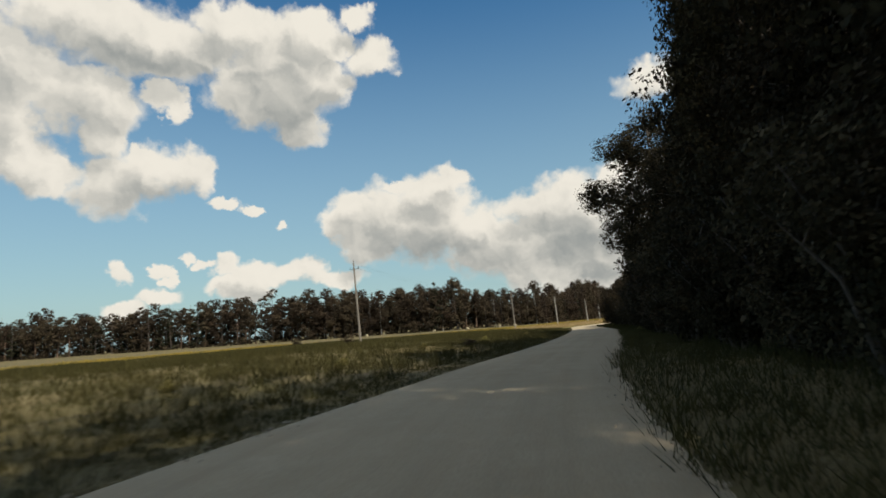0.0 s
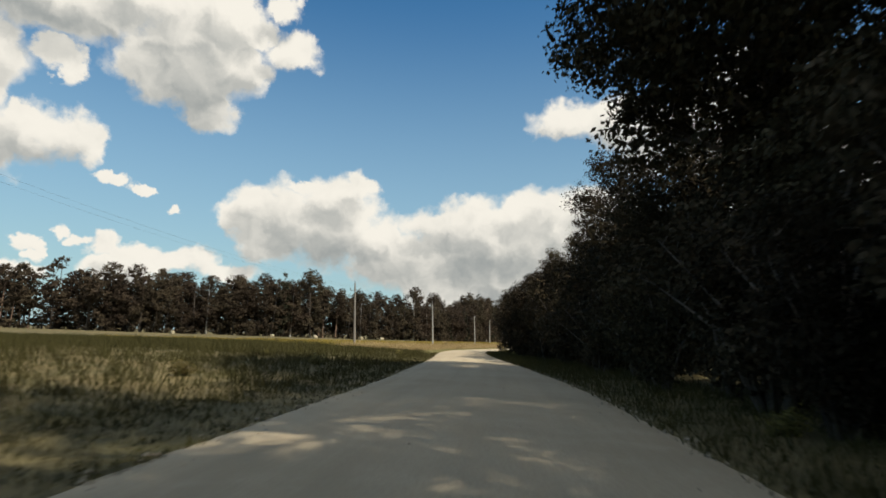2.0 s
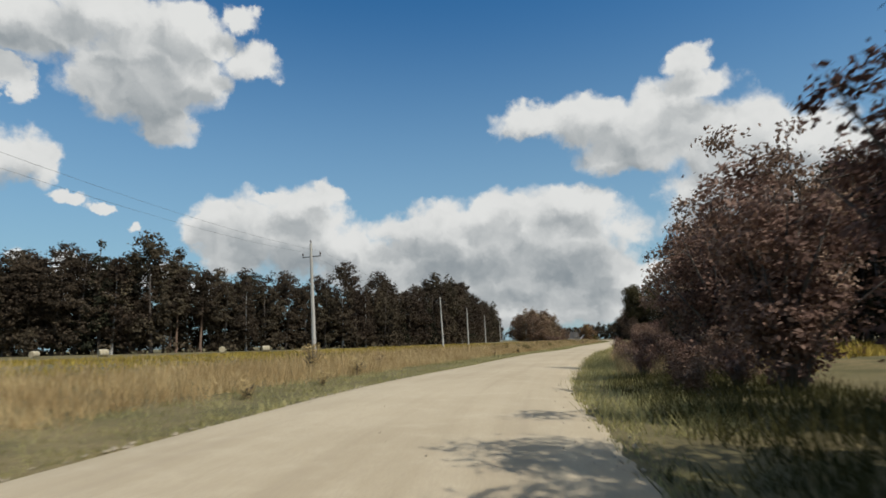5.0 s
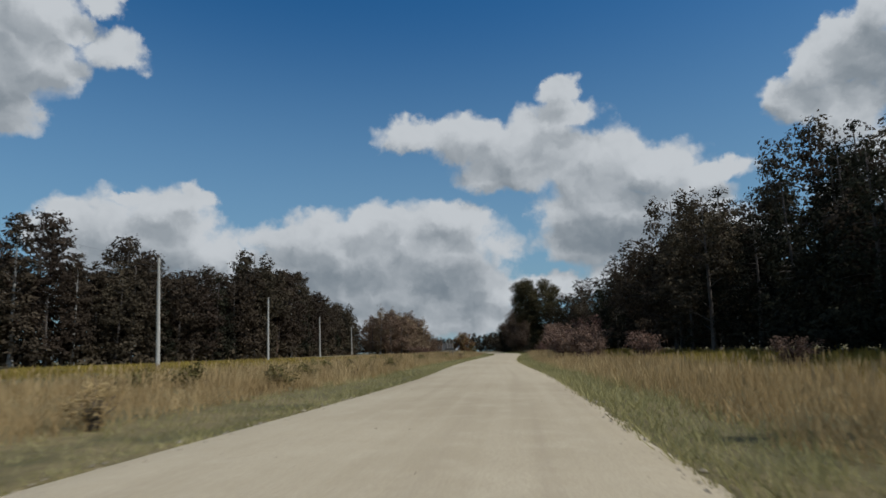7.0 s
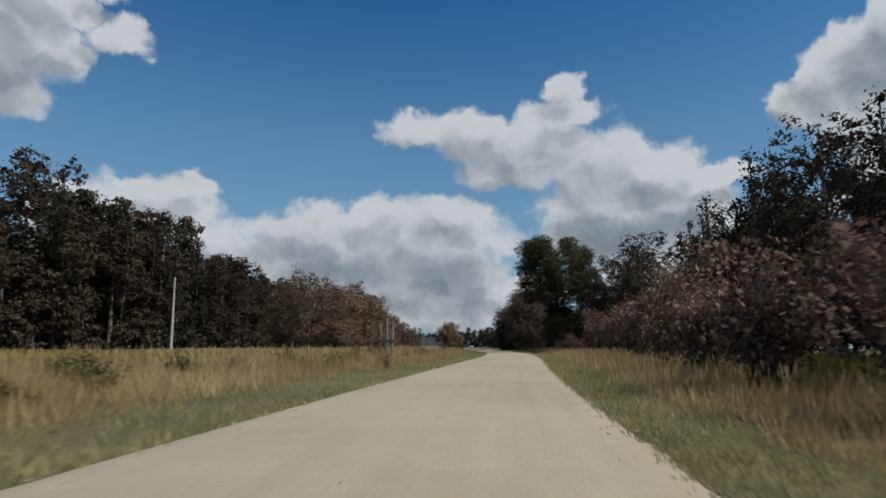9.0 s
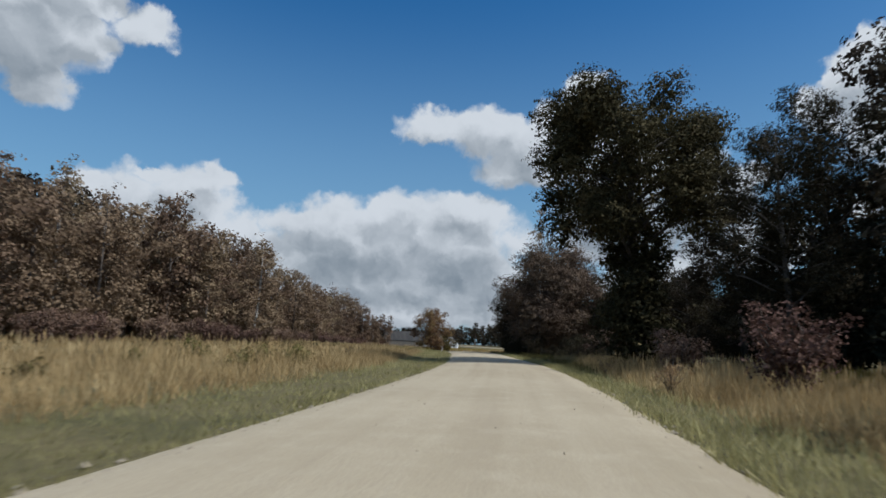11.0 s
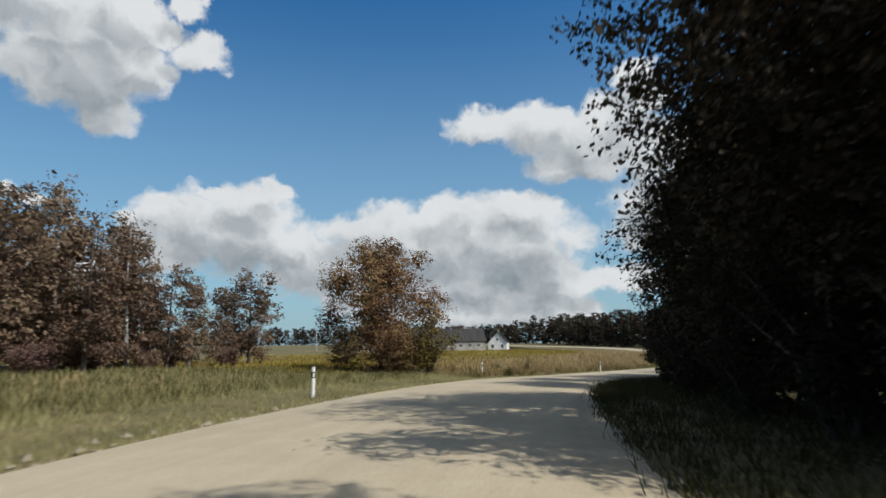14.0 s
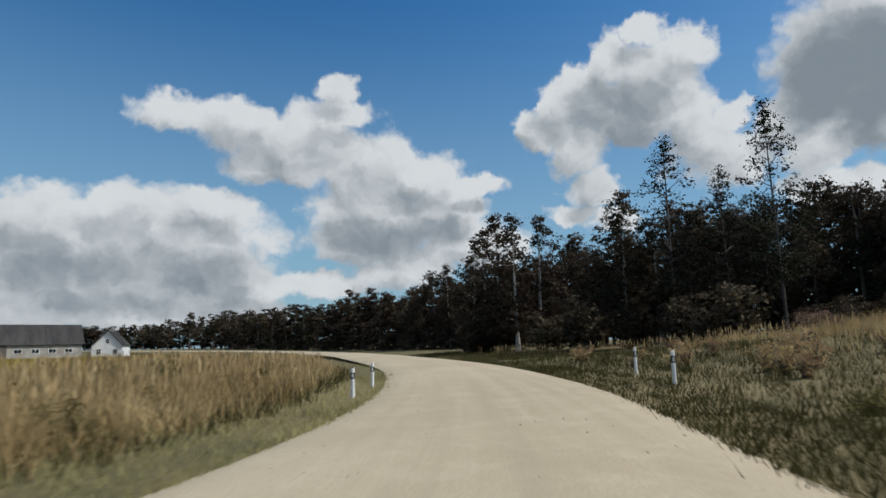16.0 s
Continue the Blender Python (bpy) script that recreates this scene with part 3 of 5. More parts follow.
def shrub(name, label, x, y, h, spread, leaf, count, leaf_mat, seed, group="", stems=9, twigs=True):
    """A bush of several stems that fan out from the ground, leafed nearly to its foot."""
    rng = np.random.default_rng(seed)
    root = thing(name, label, "bush", group, x, y)
    wood, centres, radii = Wood(), [], []
    for k in range(stems):
        turn, out = k * 2.399 + rng.normal() * 0.3, spread * (0.2 + 0.75 * rng.random())
        tall = h * (1.0 - 0.45 * (out / spread) ** 1.5) * (0.8 + 0.25 * rng.random())
        end = Vector((out * math.cos(turn), out * math.sin(turn), tall * 0.93))
        mid = Vector((end.x * 0.35, end.y * 0.35, tall * 0.5))
        r = 0.012 * h + 0.015
        wood.limb([Vector((end.x * 0.06, end.y * 0.06, -0.15)), mid, end], [r, r * 0.6, r * 0.15], 5)
        for f in (0.3, 0.5, 0.7, 0.86, 0.97):
            p = Vector((end.x * f * f * 1.02, end.y * f * f * 1.02, tall * f))
            p += Vector(rng.normal(size=3)) * 0.10 * spread
            rad = spread * (0.20 + 0.14 * rng.random()) * (1.15 - 0.45 * f)
            p.z = max(p.z, rad * 0.85 + 0.05)
            centres.append(p)
            radii.append(rad)
            if twigs:
                wood.limb([mid.lerp(end, max(0, f * 2 - 1)), p], [r * 0.3, r * 0.08], 4)
    under(new("branchwork", mesh_from("branchwork", wood.verts, wood.faces, M_BARK, True)), root)
    under(new("foliage", fast_mesh("foliage", leaves_on(rng, centres, radii, count, leaf, 0.95, -0.2, 0.4), 4, leaf_mat)), root)
    return root


def again(ob, x, y, size=1.0, tall=1.0, rz=0.0):
    return copy_thing(ob, pose(x, y, ground_z(x, y) - 0.03, 0, 0, rz) @ Matrix.Diagonal((size, size, size * tall, 1)))


# ---------------------------------------------------------------- ground and road
def spaced(lo, hi, step, far):
    inner = list(np.arange(lo, hi + 0.1, step))
    grow = [step * 1.6 * 1.35**k for k in range(40)]
    outer = [v for v in np.cumsum(grow) if v < far]
    return np.array([lo - v for v in reversed(outer)] + inner + [hi + v for v in outer])


gx, gy = spaced(-90, 320, 2.5, 3600), spaced(-60, 680, 2.5, 3600)
GX, GY = np.meshgrid(gx, gy)
GZ = level(GX.ravel(), GY.ravel())
nx, ny = len(gx), len(gy)
gf = [(j * nx + i, j * nx + i + 1, (j + 1) * nx + i + 1, (j + 1) * nx + i) for j in range(ny - 1) for i in range(nx - 1)]
near, off = lie(GX.ravel(), GY.ravel())
beside = np.maximum(off - EL[near], ER[near] - off)
GZ = GZ - 0.16 * np.clip((4.6 - beside) / 1.2, 0, 1)
ground = new("ground", mesh_from("ground", np.stack([GX.ravel(), GY.ravel(), GZ], 1), gf, M_GROUND, True))
tagged(ground, "rough late-summer meadow with brown and green patches", "ground", kind="structure")

rng = np.random.default_rng(5)
VS = np.arange(-5.5, 21.0, 0.012)
OUT = (0.0, 0.15, 0.5, 1.2, 2.4, 4.0, 6.0)
for name, side in (("verge_field", 1), ("verge_wood", -1)):
    x, y, tx, ty, l, r = (np.interp(VS, ST, v) for v in (LX, LY, TX, TY, EL, ER))
    wander = 0.12 * np.sin(VS * 43 + side) * np.sin(VS * 9.7) + 0.07 * np.sin(VS * 131) * np.sin(VS * 57) + 0.06 * rng.normal(size=len(VS))
    rows = []
    for k, d in enumerate(OUT):
        o = (l + wander + d) if side > 0 else (r - wander - d)
        px, py = x - ty * o, y + tx * o
        rows.append(np.stack([px, py, level(px, py) + (-0.05 if k == 0 else 0.012 if k < len(OUT) - 1 else -0.12)], 1))
    n = len(OUT)
    faces = [(k * n + c, k * n + c + 1, (k + 1) * n + c + 1, (k + 1) * n + c)[:: -side] for k in range(len(VS) - 1) for c in range(n - 1)]
    verge = new(name, mesh_from(name, np.stack(rows, 1).reshape(-1, 3), faces, M_GROUND, True))
    tagged(verge, "grassy earth shoulder along the gravel road", "verge", kind="structure")

rv, rf, ruv = [], [], []
S = np.concatenate([np.arange(-5.5, 20.5, 0.016), np.arange(20.6, 40, 0.2)])
cols = 15
for k, s in enumerate(S):
    x, y, tx, ty, z, l, r = (float(np.interp(s, ST, v)) for v in (LX, LY, TX, TY, LZ, EL, ER))
    l, r = l + 0.35, r - 0.35
    for c in range(cols):
        f = c / (cols - 1)
        off = r + (l - r) * f
        crown = 0.10 * (1 - (2 * f - 1) ** 2) - (0.10 if c in (0, cols - 1) else 0.0) + 0.0008 * rng.normal()
        rv.append((x - ty * off, y + tx * off, z + crown - 0.02))
        ruv.append((off, s * 31.0))
for k in range(len(S) - 1):
    for c in range(cols - 1):
        a = k * cols + c
        rf.append((a, a + cols, a + cols + 1, a + 1))
road = new("road", mesh_from("road", rv, rf, M_GRAVEL, True))
corner_of = np.empty(len(road.data.loops), np.int32)
road.data.loops.foreach_get("vertex_index", corner_of)
road.data.uv_layers.new(name="along").data.foreach_set("uv", np.array(ruv, np.float32)[corner_of].ravel())
tagged(road, "pale compacted gravel country road with loose ragged edges", "road", kind="structure")

# ---------------------------------------------------------------- poles along the field
def power_pole(x, y, h, rz, arms=True, label="", shaft=None):
    root = thing("power_pole", label or "slim grey concrete power pole standing at the meadow's edge", "power pole", "poles of the power line", x, y, None, rz)
    root.matrix_basis = pose(x, y, ground_z(x, y), 0, -2.6 if arms else -1.2, rz)
    bm = bmesh.new()
    bmesh.ops.create_cone(bm, cap_ends=True, segments=12, radius1=0.19, radius2=0.11, depth=h + 0.4, matrix=Matrix.Translation((0, 0, h / 2 - 0.2)))
    part("shaft", bm, shaft or M_CONCRETE, root)
    if arms:
        part("crossarm", box(1.7, 0.07, 0.08, 0, 0.12, h - 1.15, 0.01), M_STEEL, root, "dark steel crossarm")
        for dx, dz in ((-0.8, h - 1.1), (0.8, h - 1.1), (0.0, h)):
            bm = bmesh.new()
            for zz, rr, dd in ((0.06, 0.025, 0.16), (0.16, 0.085, 0.10), (0.25, 0.06, 0.10)):
                bmesh.ops.create_cone(bm, cap_ends=True, segments=10, radius1=rr, radius2=rr * 0.8, depth=dd, matrix=Matrix.Translation((dx, 0.12 if dx else 0, dz + zz)))
            part("insulator", bm, M_PORCELAIN, root, "dark porcelain insulator")
    return root


POLES = [(-13.2, 95.5, 13.2), (17.4, 156.0, 9.9), (36.6, 205.6, 9.9), (60.4, 269.5, 9.9), (73.9, 304.0, 9.6), (90.8, 348.8, 9.3), (112.0, 402.0, 9.2)]
for k, (x, y, h) in enumerate(POLES):
    if k < 2:
        power_pole(x, y, h, -22, True, "dark weathered wooden power pole standing in the meadow", M_GREYWOOD)
    else:
        power_pole(x, y, h, -22, k < 4)

# the wires of the line, sagging from pole to pole
for k in range(3):
    (x0, y0, h0), (x1, y1, h1) = POLES[k], POLES[k + 1]
    for dx in (-0.8, 0.8):
        wire = Wood()
        pts = []
        for f in np.linspace(0, 1, 15):
            x, y = x0 + (x1 - x0) * f + dx * 0.93, y0 + (y1 - y0) * f - dx * 0.37
            z = (ground_z(x0, y0) + h0) * (1 - f) + (ground_z(x1, y1) + h1) * f - 0.8 - 1.1 * 4 * f * (1 - f)
            pts.append((x, y, z))
        wire.limb(pts, [0.006] * 15, 4)
        tagged(new("power_line", mesh_from("power_line", wire.verts, wire.faces, M_STEEL)), "thin dark wire strung between the poles", "wire", "wires of the power line")


def timber_frame(x, y, rz):
    root = thing("timber_frame", "weathered grey timber frame of three posts and a rail", "timber frame", "", x, y, None, rz)
    for dx, h, dy in ((-0.75, 3.0, 0.0), (0.0, 3.45, 0.05), (0.75, 3.05, -0.03)):
        bm = bmesh.new()
        bmesh.ops.create_cone(bm, cap_ends=True, segments=9, radius1=0.13, radius2=0.10, depth=h + 0.3, matrix=pose(dx, dy, h / 2 - 0.15, 1.5 * dx, 2.0 * dx))
        part("post", bm, M_GREYWOOD, root)
    part("rail", box(2.1, 0.07, 0.26, 0, -0.15, 1.45, 0.01, 0, 0, 1.5), M_GREYWOOD, root)
    part("rail", box(1.9, 0.07, 0.16, 0, 0.17, 1.5, 0.01, 0, 0, -2), M_GREYWOOD, root)
    return root


timber_frame(108.5, 314.8, -62)


def marker_post(x, y, h, rz):
    root = thing("marker_post", "white plastic road marker post with a black band", "marker post", "marker posts along the bend", x, y, ground_z(x, y) - 0.02, rz)
    bm = bmesh.new()
    bmesh.ops.create_cone(bm, cap_ends=True, segments=14, radius1=0.062, radius2=0.058, depth=h, matrix=Matrix.Translation((0, 0, h / 2)) @ Matrix.Diagonal((1, 0.75, 1, 1)))
    for v in bm.verts:
        if v.co.z > h * 0.9:
            v.co.z += v.co.x * 0.45
    part("shaft", bm, M_WHITE, root)
    bm = bmesh.new()
    bmesh.ops.create_cone(bm, cap_ends=False, segments=14, radius1=0.064, radius2=0.063, depth=0.2 * h, matrix=Matrix.Translation((0, 0, h * 0.76)) @ Matrix.Diagonal((1, 0.77, 1, 1)))
    part("band", bm, M_BLACK, root, "black band")
    part("reflector", box(0.05, 0.008, 0.13 * h, 0, -0.051, h * 0.76, 0.003), M_WHITE, root, "small pale reflector")
    return root


POSTS = [(165.4, 421.4, 0.80, 10), (178.8, 441.3, 0.17, -10), (192.7, 448.3, -0.21, -30), (209.6, 459.6, -0.36, -40), (212.6, 462.4, -0.34, -40), (216.7, 453.1, 0.23, -50), (220.5, 456.2, 0.25, -50)]
for x, y, top, rz in POSTS:
    marker_post(x, y, min(1.05, max(0.7, 0.86 * (top - ground_z(x, y)))), rz)


# ---------------------------------------------------------------- farm beyond the bend
M_OLDROOF = plain("old_grey_roofing", (0.026, 0.025, 0.025), (0.058, 0.054, 0.050), 0.5, 0.85, fine=8, relief=0.5, stretch=(1, 0.25, 1))
M_PLASTER = plain("aged_white_plaster", (0.26, 0.235, 0.20), (0.44, 0.41, 0.36), 0.6, 0.9)
M_BOARDS = plain("dark_boards", (0.07, 0.062, 0.055), (0.15, 0.135, 0.115), 0.8, 0.9, fine=20, stretch=(8, 8, 0.3))
M_GLASSY = plain("dark_window_glass", (0.015, 0.018, 0.02), (0.03, 0.034, 0.038), 2.0, 0.12, relief=0.0)
M_HOUSE = plain("white_limewash", (0.66, 0.66, 0.66), (0.82, 0.82, 0.81), 0.7, 0.85)


def gable(bm_len, bm_wid, eave, ridge):
    """A closed body with two gables along x."""
    L, Wd = bm_len / 2, bm_wid / 2
    v = [(-L, -Wd, -0.6), (L, -Wd, -0.6), (L, Wd, -0.6), (-L, Wd, -0.6), (-L, -Wd, eave), (L, -Wd, eave), (L, Wd, eave), (-L, Wd, eave), (-L, 0, ridge), (L, 0, ridge)]
    f = [(0, 1, 5, 4), (2, 3, 7, 6), (1, 2, 6, 9, 5), (3, 0, 4, 8, 7), (0, 3, 2, 1), (4, 5, 9, 8), (6, 7, 8, 9)]
    bm = bmesh.new()
    vs = [bm.verts.new(p) for p in v]
    for q in f:
        bm.faces.new([vs[i] for i in q])
    return bm


def roof_slabs(root, length, width, eave, ridge, material, over=0.5):
    run, rise = width / 2, ridge - eave
    slope = math.atan2(rise, run)
    long = math.hypot(run, rise) + over
    for sy in (-1, 1):
        cy, cz = sy * (run + over * math.cos(slope)) / 2, ridge - (rise + over * math.sin(slope)) / 2 + 0.09
        slab = part("roof", box(length + 2 * over, long, 0.14, 0, 0, 0, 0.02), material, root, "", pose(0, cy, cz, -sy * math.degrees(slope)))
        for k in range(int(length / 1.15) + 1):
            part("batten", box(0.05, long, 0.05, -length / 2 - over + 0.3 + k * 1.15, 0, 0.09), material, slab)


def window(root, x, y, z, w, h, face):
    ob = part("window", box(w, 0.05, h, 0, 0, 0, 0.0), M_GLASSY, root, "", pose(x, y, z, 0, 0, face))
    for dx, dz, sx, sz in ((-w / 2, 0, 0.09, h + 0.18), (w / 2, 0, 0.09, h + 0.18), (0, -h / 2, w + 0.18, 0.09), (0, h / 2, w + 0.18, 0.09), (0, 0, 0.05, h)):
        part("frame", box(sx, 0.09, sz, dx, -0.02, dz), M_WHITE, ob)
    return ob


def barn(x, y, rz, length, width, eave, ridge):
    root = thing("barn", "long low barn with old grey roof and patched plaster walls", "barn", "", x, y, None, rz)
    part("wall", gable(length, width, eave, ridge - 0.1), M_PLASTER, root)
    roof_slabs(root, length, width, eave, ridge, M_OLDROOF)
    part("cladding", box(length * 0.5, 0.12, eave + 0.4, -length * 0.24, -width / 2 - 0.07, eave / 2 - 0.2), M_BOARDS, root, "dark boarded stretch of wall")
    for k in range(4):
        window(root, length * (0.08 + 0.11 * k), -width / 2 - 0.03, eave * 0.55, 1.5, 1.0, 0)
    return root


def cottage(x, y, rz):
    root = thing("house", "small white farmhouse with a grey gabled roof", "house", "", x, y, None, rz)
    part("wall", gable(10.0, 7.2, 3.2, 6.9), M_HOUSE, root)
    roof_slabs(root, 10.0, 7.2, 3.2, 7.0, M_OLDROOF, 0.4)
    part("chimney", box(0.6, 0.6, 1.5, 1.0, 0.2, 7.3, 0.02), M_PLASTER, root)
    for yy in (-1.9, 1.9):
        window(root, -5.02, yy, 1.6, 1.0, 1.4, -90)
    window(root, -5.02, 0, 4.3, 0.8, 1.1, -90)
    for xx in (-3.2, 0, 3.2):
        window(root, xx, -3.62, 1.6, 1.0, 1.3, 0)
    return root


barn(227.0, 616.0, -6, 30.0, 11.0, 3.6, 8.2)
cottage(251.5, 621.0, 62)

# ---------------------------------------------------------------- trees
oak_label = "tall broad oak overhanging the road, its leaf colour darkened for shade"
tree("oak_tree", oak_label, "tree", "", *at(2.62, -9.4), 29.0, 9.0, 7.5, 0.24, 80000, M_SHADE_LEAF, M_BARK, 11, "round", lobes=46, trunk=0.5)
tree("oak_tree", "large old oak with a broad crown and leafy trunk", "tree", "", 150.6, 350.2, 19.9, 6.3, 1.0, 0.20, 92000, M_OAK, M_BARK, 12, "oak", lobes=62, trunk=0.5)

# wall of trees along the shaded stretch, shade put into the leaf colour
big = tree("lime_tree", "tall dense lime tree beside the road, deep shade put into its leaves", "tree", "roadside trees", *at(-0.1, -10.5), 24.0, 6.5, 0.5, 0.18, 40000, M_SHADE_LEAF, M_BARK, 21, "round", lobes=30)
big2 = tree("maple_tree", "tall leafy maple beside the road, deep shade put into its leaves", "tree", "roadside trees", *at(0.35, -11.0), 21.0, 6.0, 0.4, 0.18, 40000, M_SHADE_LEAF, M_BARK, 22, "round", lobes=30)
# Copies stretched taller so that their shadows cover the road.
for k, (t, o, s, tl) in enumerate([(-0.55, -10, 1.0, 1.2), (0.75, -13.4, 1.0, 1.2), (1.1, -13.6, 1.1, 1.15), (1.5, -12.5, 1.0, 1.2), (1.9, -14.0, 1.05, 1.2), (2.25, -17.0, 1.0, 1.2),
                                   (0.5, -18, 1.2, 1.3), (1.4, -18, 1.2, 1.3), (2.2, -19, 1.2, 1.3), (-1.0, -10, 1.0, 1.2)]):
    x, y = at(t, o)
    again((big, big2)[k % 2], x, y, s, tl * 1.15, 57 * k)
# Mostly unseen trees, added behind the wall to block sun and sky.
deep = tree("lime_tree", "tall tree added behind the roadside wood to block sun and sky", "tree", "roadside trees", *at(0.2, -15), 27.0, 7.0, 1.0, 0.27, 18000, M_SHADE_LEAF, M_BARK, 23, lobes=34, twigs=False)
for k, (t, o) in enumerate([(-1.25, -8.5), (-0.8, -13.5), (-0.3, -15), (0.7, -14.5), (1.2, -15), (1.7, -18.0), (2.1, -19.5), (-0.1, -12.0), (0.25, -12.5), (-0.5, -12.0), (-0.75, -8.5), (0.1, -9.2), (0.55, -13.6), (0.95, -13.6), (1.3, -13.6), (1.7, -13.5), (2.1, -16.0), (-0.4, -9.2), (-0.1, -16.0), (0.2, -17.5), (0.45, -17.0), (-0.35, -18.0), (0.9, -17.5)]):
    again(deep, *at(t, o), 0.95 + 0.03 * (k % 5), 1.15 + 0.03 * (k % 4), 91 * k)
hedge = shrub("hazel_bush", "dense hazel bush at the foot of the roadside trees", *at(0.0, -5.6), 5.0, 2.8, 0.14, 11000, M_SHADE_LEAF, 31, "roadside undergrowth")
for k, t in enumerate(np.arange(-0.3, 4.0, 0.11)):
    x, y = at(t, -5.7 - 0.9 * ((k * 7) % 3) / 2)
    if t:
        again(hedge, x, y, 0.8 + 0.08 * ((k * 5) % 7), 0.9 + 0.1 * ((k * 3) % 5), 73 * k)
low = tree("rowan_tree", "low spreading roadside tree, its leaf colour darkened for shade", "tree", "roadside trees", *at(3.7, -6.2), 9.0, 3.8, 0.4, 0.14, 20000, M_SHADE_LEAF, M_BARK, 41, lobes=22)
for k, (t, o, s) in enumerate([(3.95, -5.6, 0.95), (4.2, -5.4, 0.9), (4.5, -5.6, 0.95), (4.8, -6.0, 1.0), (3.45, -7.8, 0.8), (5.1, -6.4, 0.9), (2.9, -8.0, 1.0), (1.35, -7.6, 0.95), (1.6, -7.8, 1.0), (1.85, -7.8, 1.0), (2.1, -8.2, 1.0), (2.35, -8.6, 1.0), (2.1, -11.5, 1.15), (2.6, -13.0, 1.2), (2.9, -16, 1.25), (3.2, -9.2, 1.2), (3.42, -9.6, 1.0), (3.5, -11, 1.1), (3.0, -12.5, 1.5), (3.35, -15, 1.2), (3.8, -12, 1.3), (3.65, -16, 1.5), (4.2, -11, 1.2), (4.6, -11, 1.2), (5.0, -11, 1.2)]):
    again(low, *at(t, o), s, 1.0, 80 * k)

again(big2, *at(3.4, -10.2), 0.75, 1.05, 25)
again(big2, *at(3.15, -12.0), 0.75, 1.0, 125)
# Second row behind the low trees, added to throw shade on the road.
for k, (t, o, s) in enumerate([(3.6, -8.6, 0.53), (3.85, -8.2, 0.52), (4.1, -8.2, 0.52), (4.35, -8.0, 0.54), (4.6, -8.4, 0.52), (4.85, -8.6, 0.50)]):
    again(big2, *at(t, o), s, 1.0, 77 * k)

# pinkish willow scrub in the sun, then dry bushes
wil = shrub("willow_bush", "sunlit willow bush with reddish-grey leaves", *at(5.95, -7.2), 7.5, 3.2, 0.16, 15000, M_WILLOW, 51, "willow scrub", 13)
for k, (t, o, s, tl) in enumerate([(5.7, -6.8, 0.9, 0.95), (6.15, -9.4, 1.15, 1.15), (6.3, -11.2, 1.15, 1.15), (5.5, -6.5, 0.9, 0.9), (5.85, -10.5, 1.2, 1.15), (5.3, -7.2, 1.0, 1.0), (6.45, -13, 1.1, 1.1), (5.1, -8.5, 1.1, 1.1), (6.4, -10.2, 1.1, 1.2), (6.55, -11.6, 1.1, 1.25), (6.7, -12.0, 1.15, 1.25), (6.85, -12.8, 1.2, 1.25), (7.0, -13, 1.2, 1.2), (7.1, -15, 1.2, 1.25)]):
    again(wil, *at(t, o), s, tl, 65 * k)
dry = shrub("willow_bush", "dry brownish willow bush among tall grass", *at(9.05, -7.6), 3.8, 2.2, 0.17, 4600, M_WILLOW, 52, "dry bushes", 12)
for k, (t, o, s, tl) in enumerate([(8.85, -8.6, 0.75, 0.85), (9.35, -7.4, 1.05, 1.05), (9.6, -7.6, 1.25, 1.1), (9.85, -8.0, 1.2, 1.15), (9.25, -10.5, 1.1, 1.0), (10.1, -8.5, 1.2, 1.2), (10.5, -9.0, 1.2, 1.2), (10.9, -9.5, 1.2, 1.3),
                                   (9.6, -11.5, 1.2, 1.3), (8.6, -11.5, 0.8, 0.9), (11.3, -9.5, 1.2, 1.3), (7.9, -12.5, 0.6, 0.7)]):
    again(dry, *at(t, o), s, tl, 51 * k)

for k, t in enumerate(np.arange(5.5, 6.9, 0.06)):
    again(dry, *at(t, -4.3 - 2.2 * ((k * 3) % 5) / 4 - 1.5 * max(0, t - 6.2)), 0.30 + 0.07 * (k % 4), 0.95, 83 * k)

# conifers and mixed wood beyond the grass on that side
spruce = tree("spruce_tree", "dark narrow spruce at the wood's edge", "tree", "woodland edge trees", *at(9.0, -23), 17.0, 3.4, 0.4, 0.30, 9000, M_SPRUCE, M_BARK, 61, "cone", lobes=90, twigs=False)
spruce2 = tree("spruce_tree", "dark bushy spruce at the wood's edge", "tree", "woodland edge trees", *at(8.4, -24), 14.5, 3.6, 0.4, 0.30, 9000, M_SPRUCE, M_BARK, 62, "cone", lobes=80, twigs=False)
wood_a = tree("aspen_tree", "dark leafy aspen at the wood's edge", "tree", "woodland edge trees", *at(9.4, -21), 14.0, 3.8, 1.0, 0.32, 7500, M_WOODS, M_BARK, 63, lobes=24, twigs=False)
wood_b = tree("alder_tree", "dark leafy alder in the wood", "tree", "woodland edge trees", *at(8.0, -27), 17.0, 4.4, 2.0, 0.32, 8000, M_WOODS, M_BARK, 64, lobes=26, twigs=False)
kinds = (spruce, wood_a, spruce2, wood_b)
rng = np.random.default_rng(7)
for k, t in enumerate(np.arange(6.3, 12.3, 0.13)):
    o = -20 - 5 * rng.random() if t < 10.3 else -17 - 5 * rng.random()
    again(kinds[int(rng.integers(4))], *at(t, o), 0.75 + 0.35 * rng.random(), 0.9 + 0.25 * rng.random(), 360 * rng.random())
for k, t in enumerate(np.arange(6.2, 12.2, 0.14)):
    again(kinds[int(rng.integers(4))], *at(t, -29 - 5 * rng.random()), 0.95 + 0.35 * rng.random(), 1.0 + 0.2 * rng.random(), 360 * rng.random())
again(spruce, *at(7.22, -12.4), 0.7, 1.05, 30)
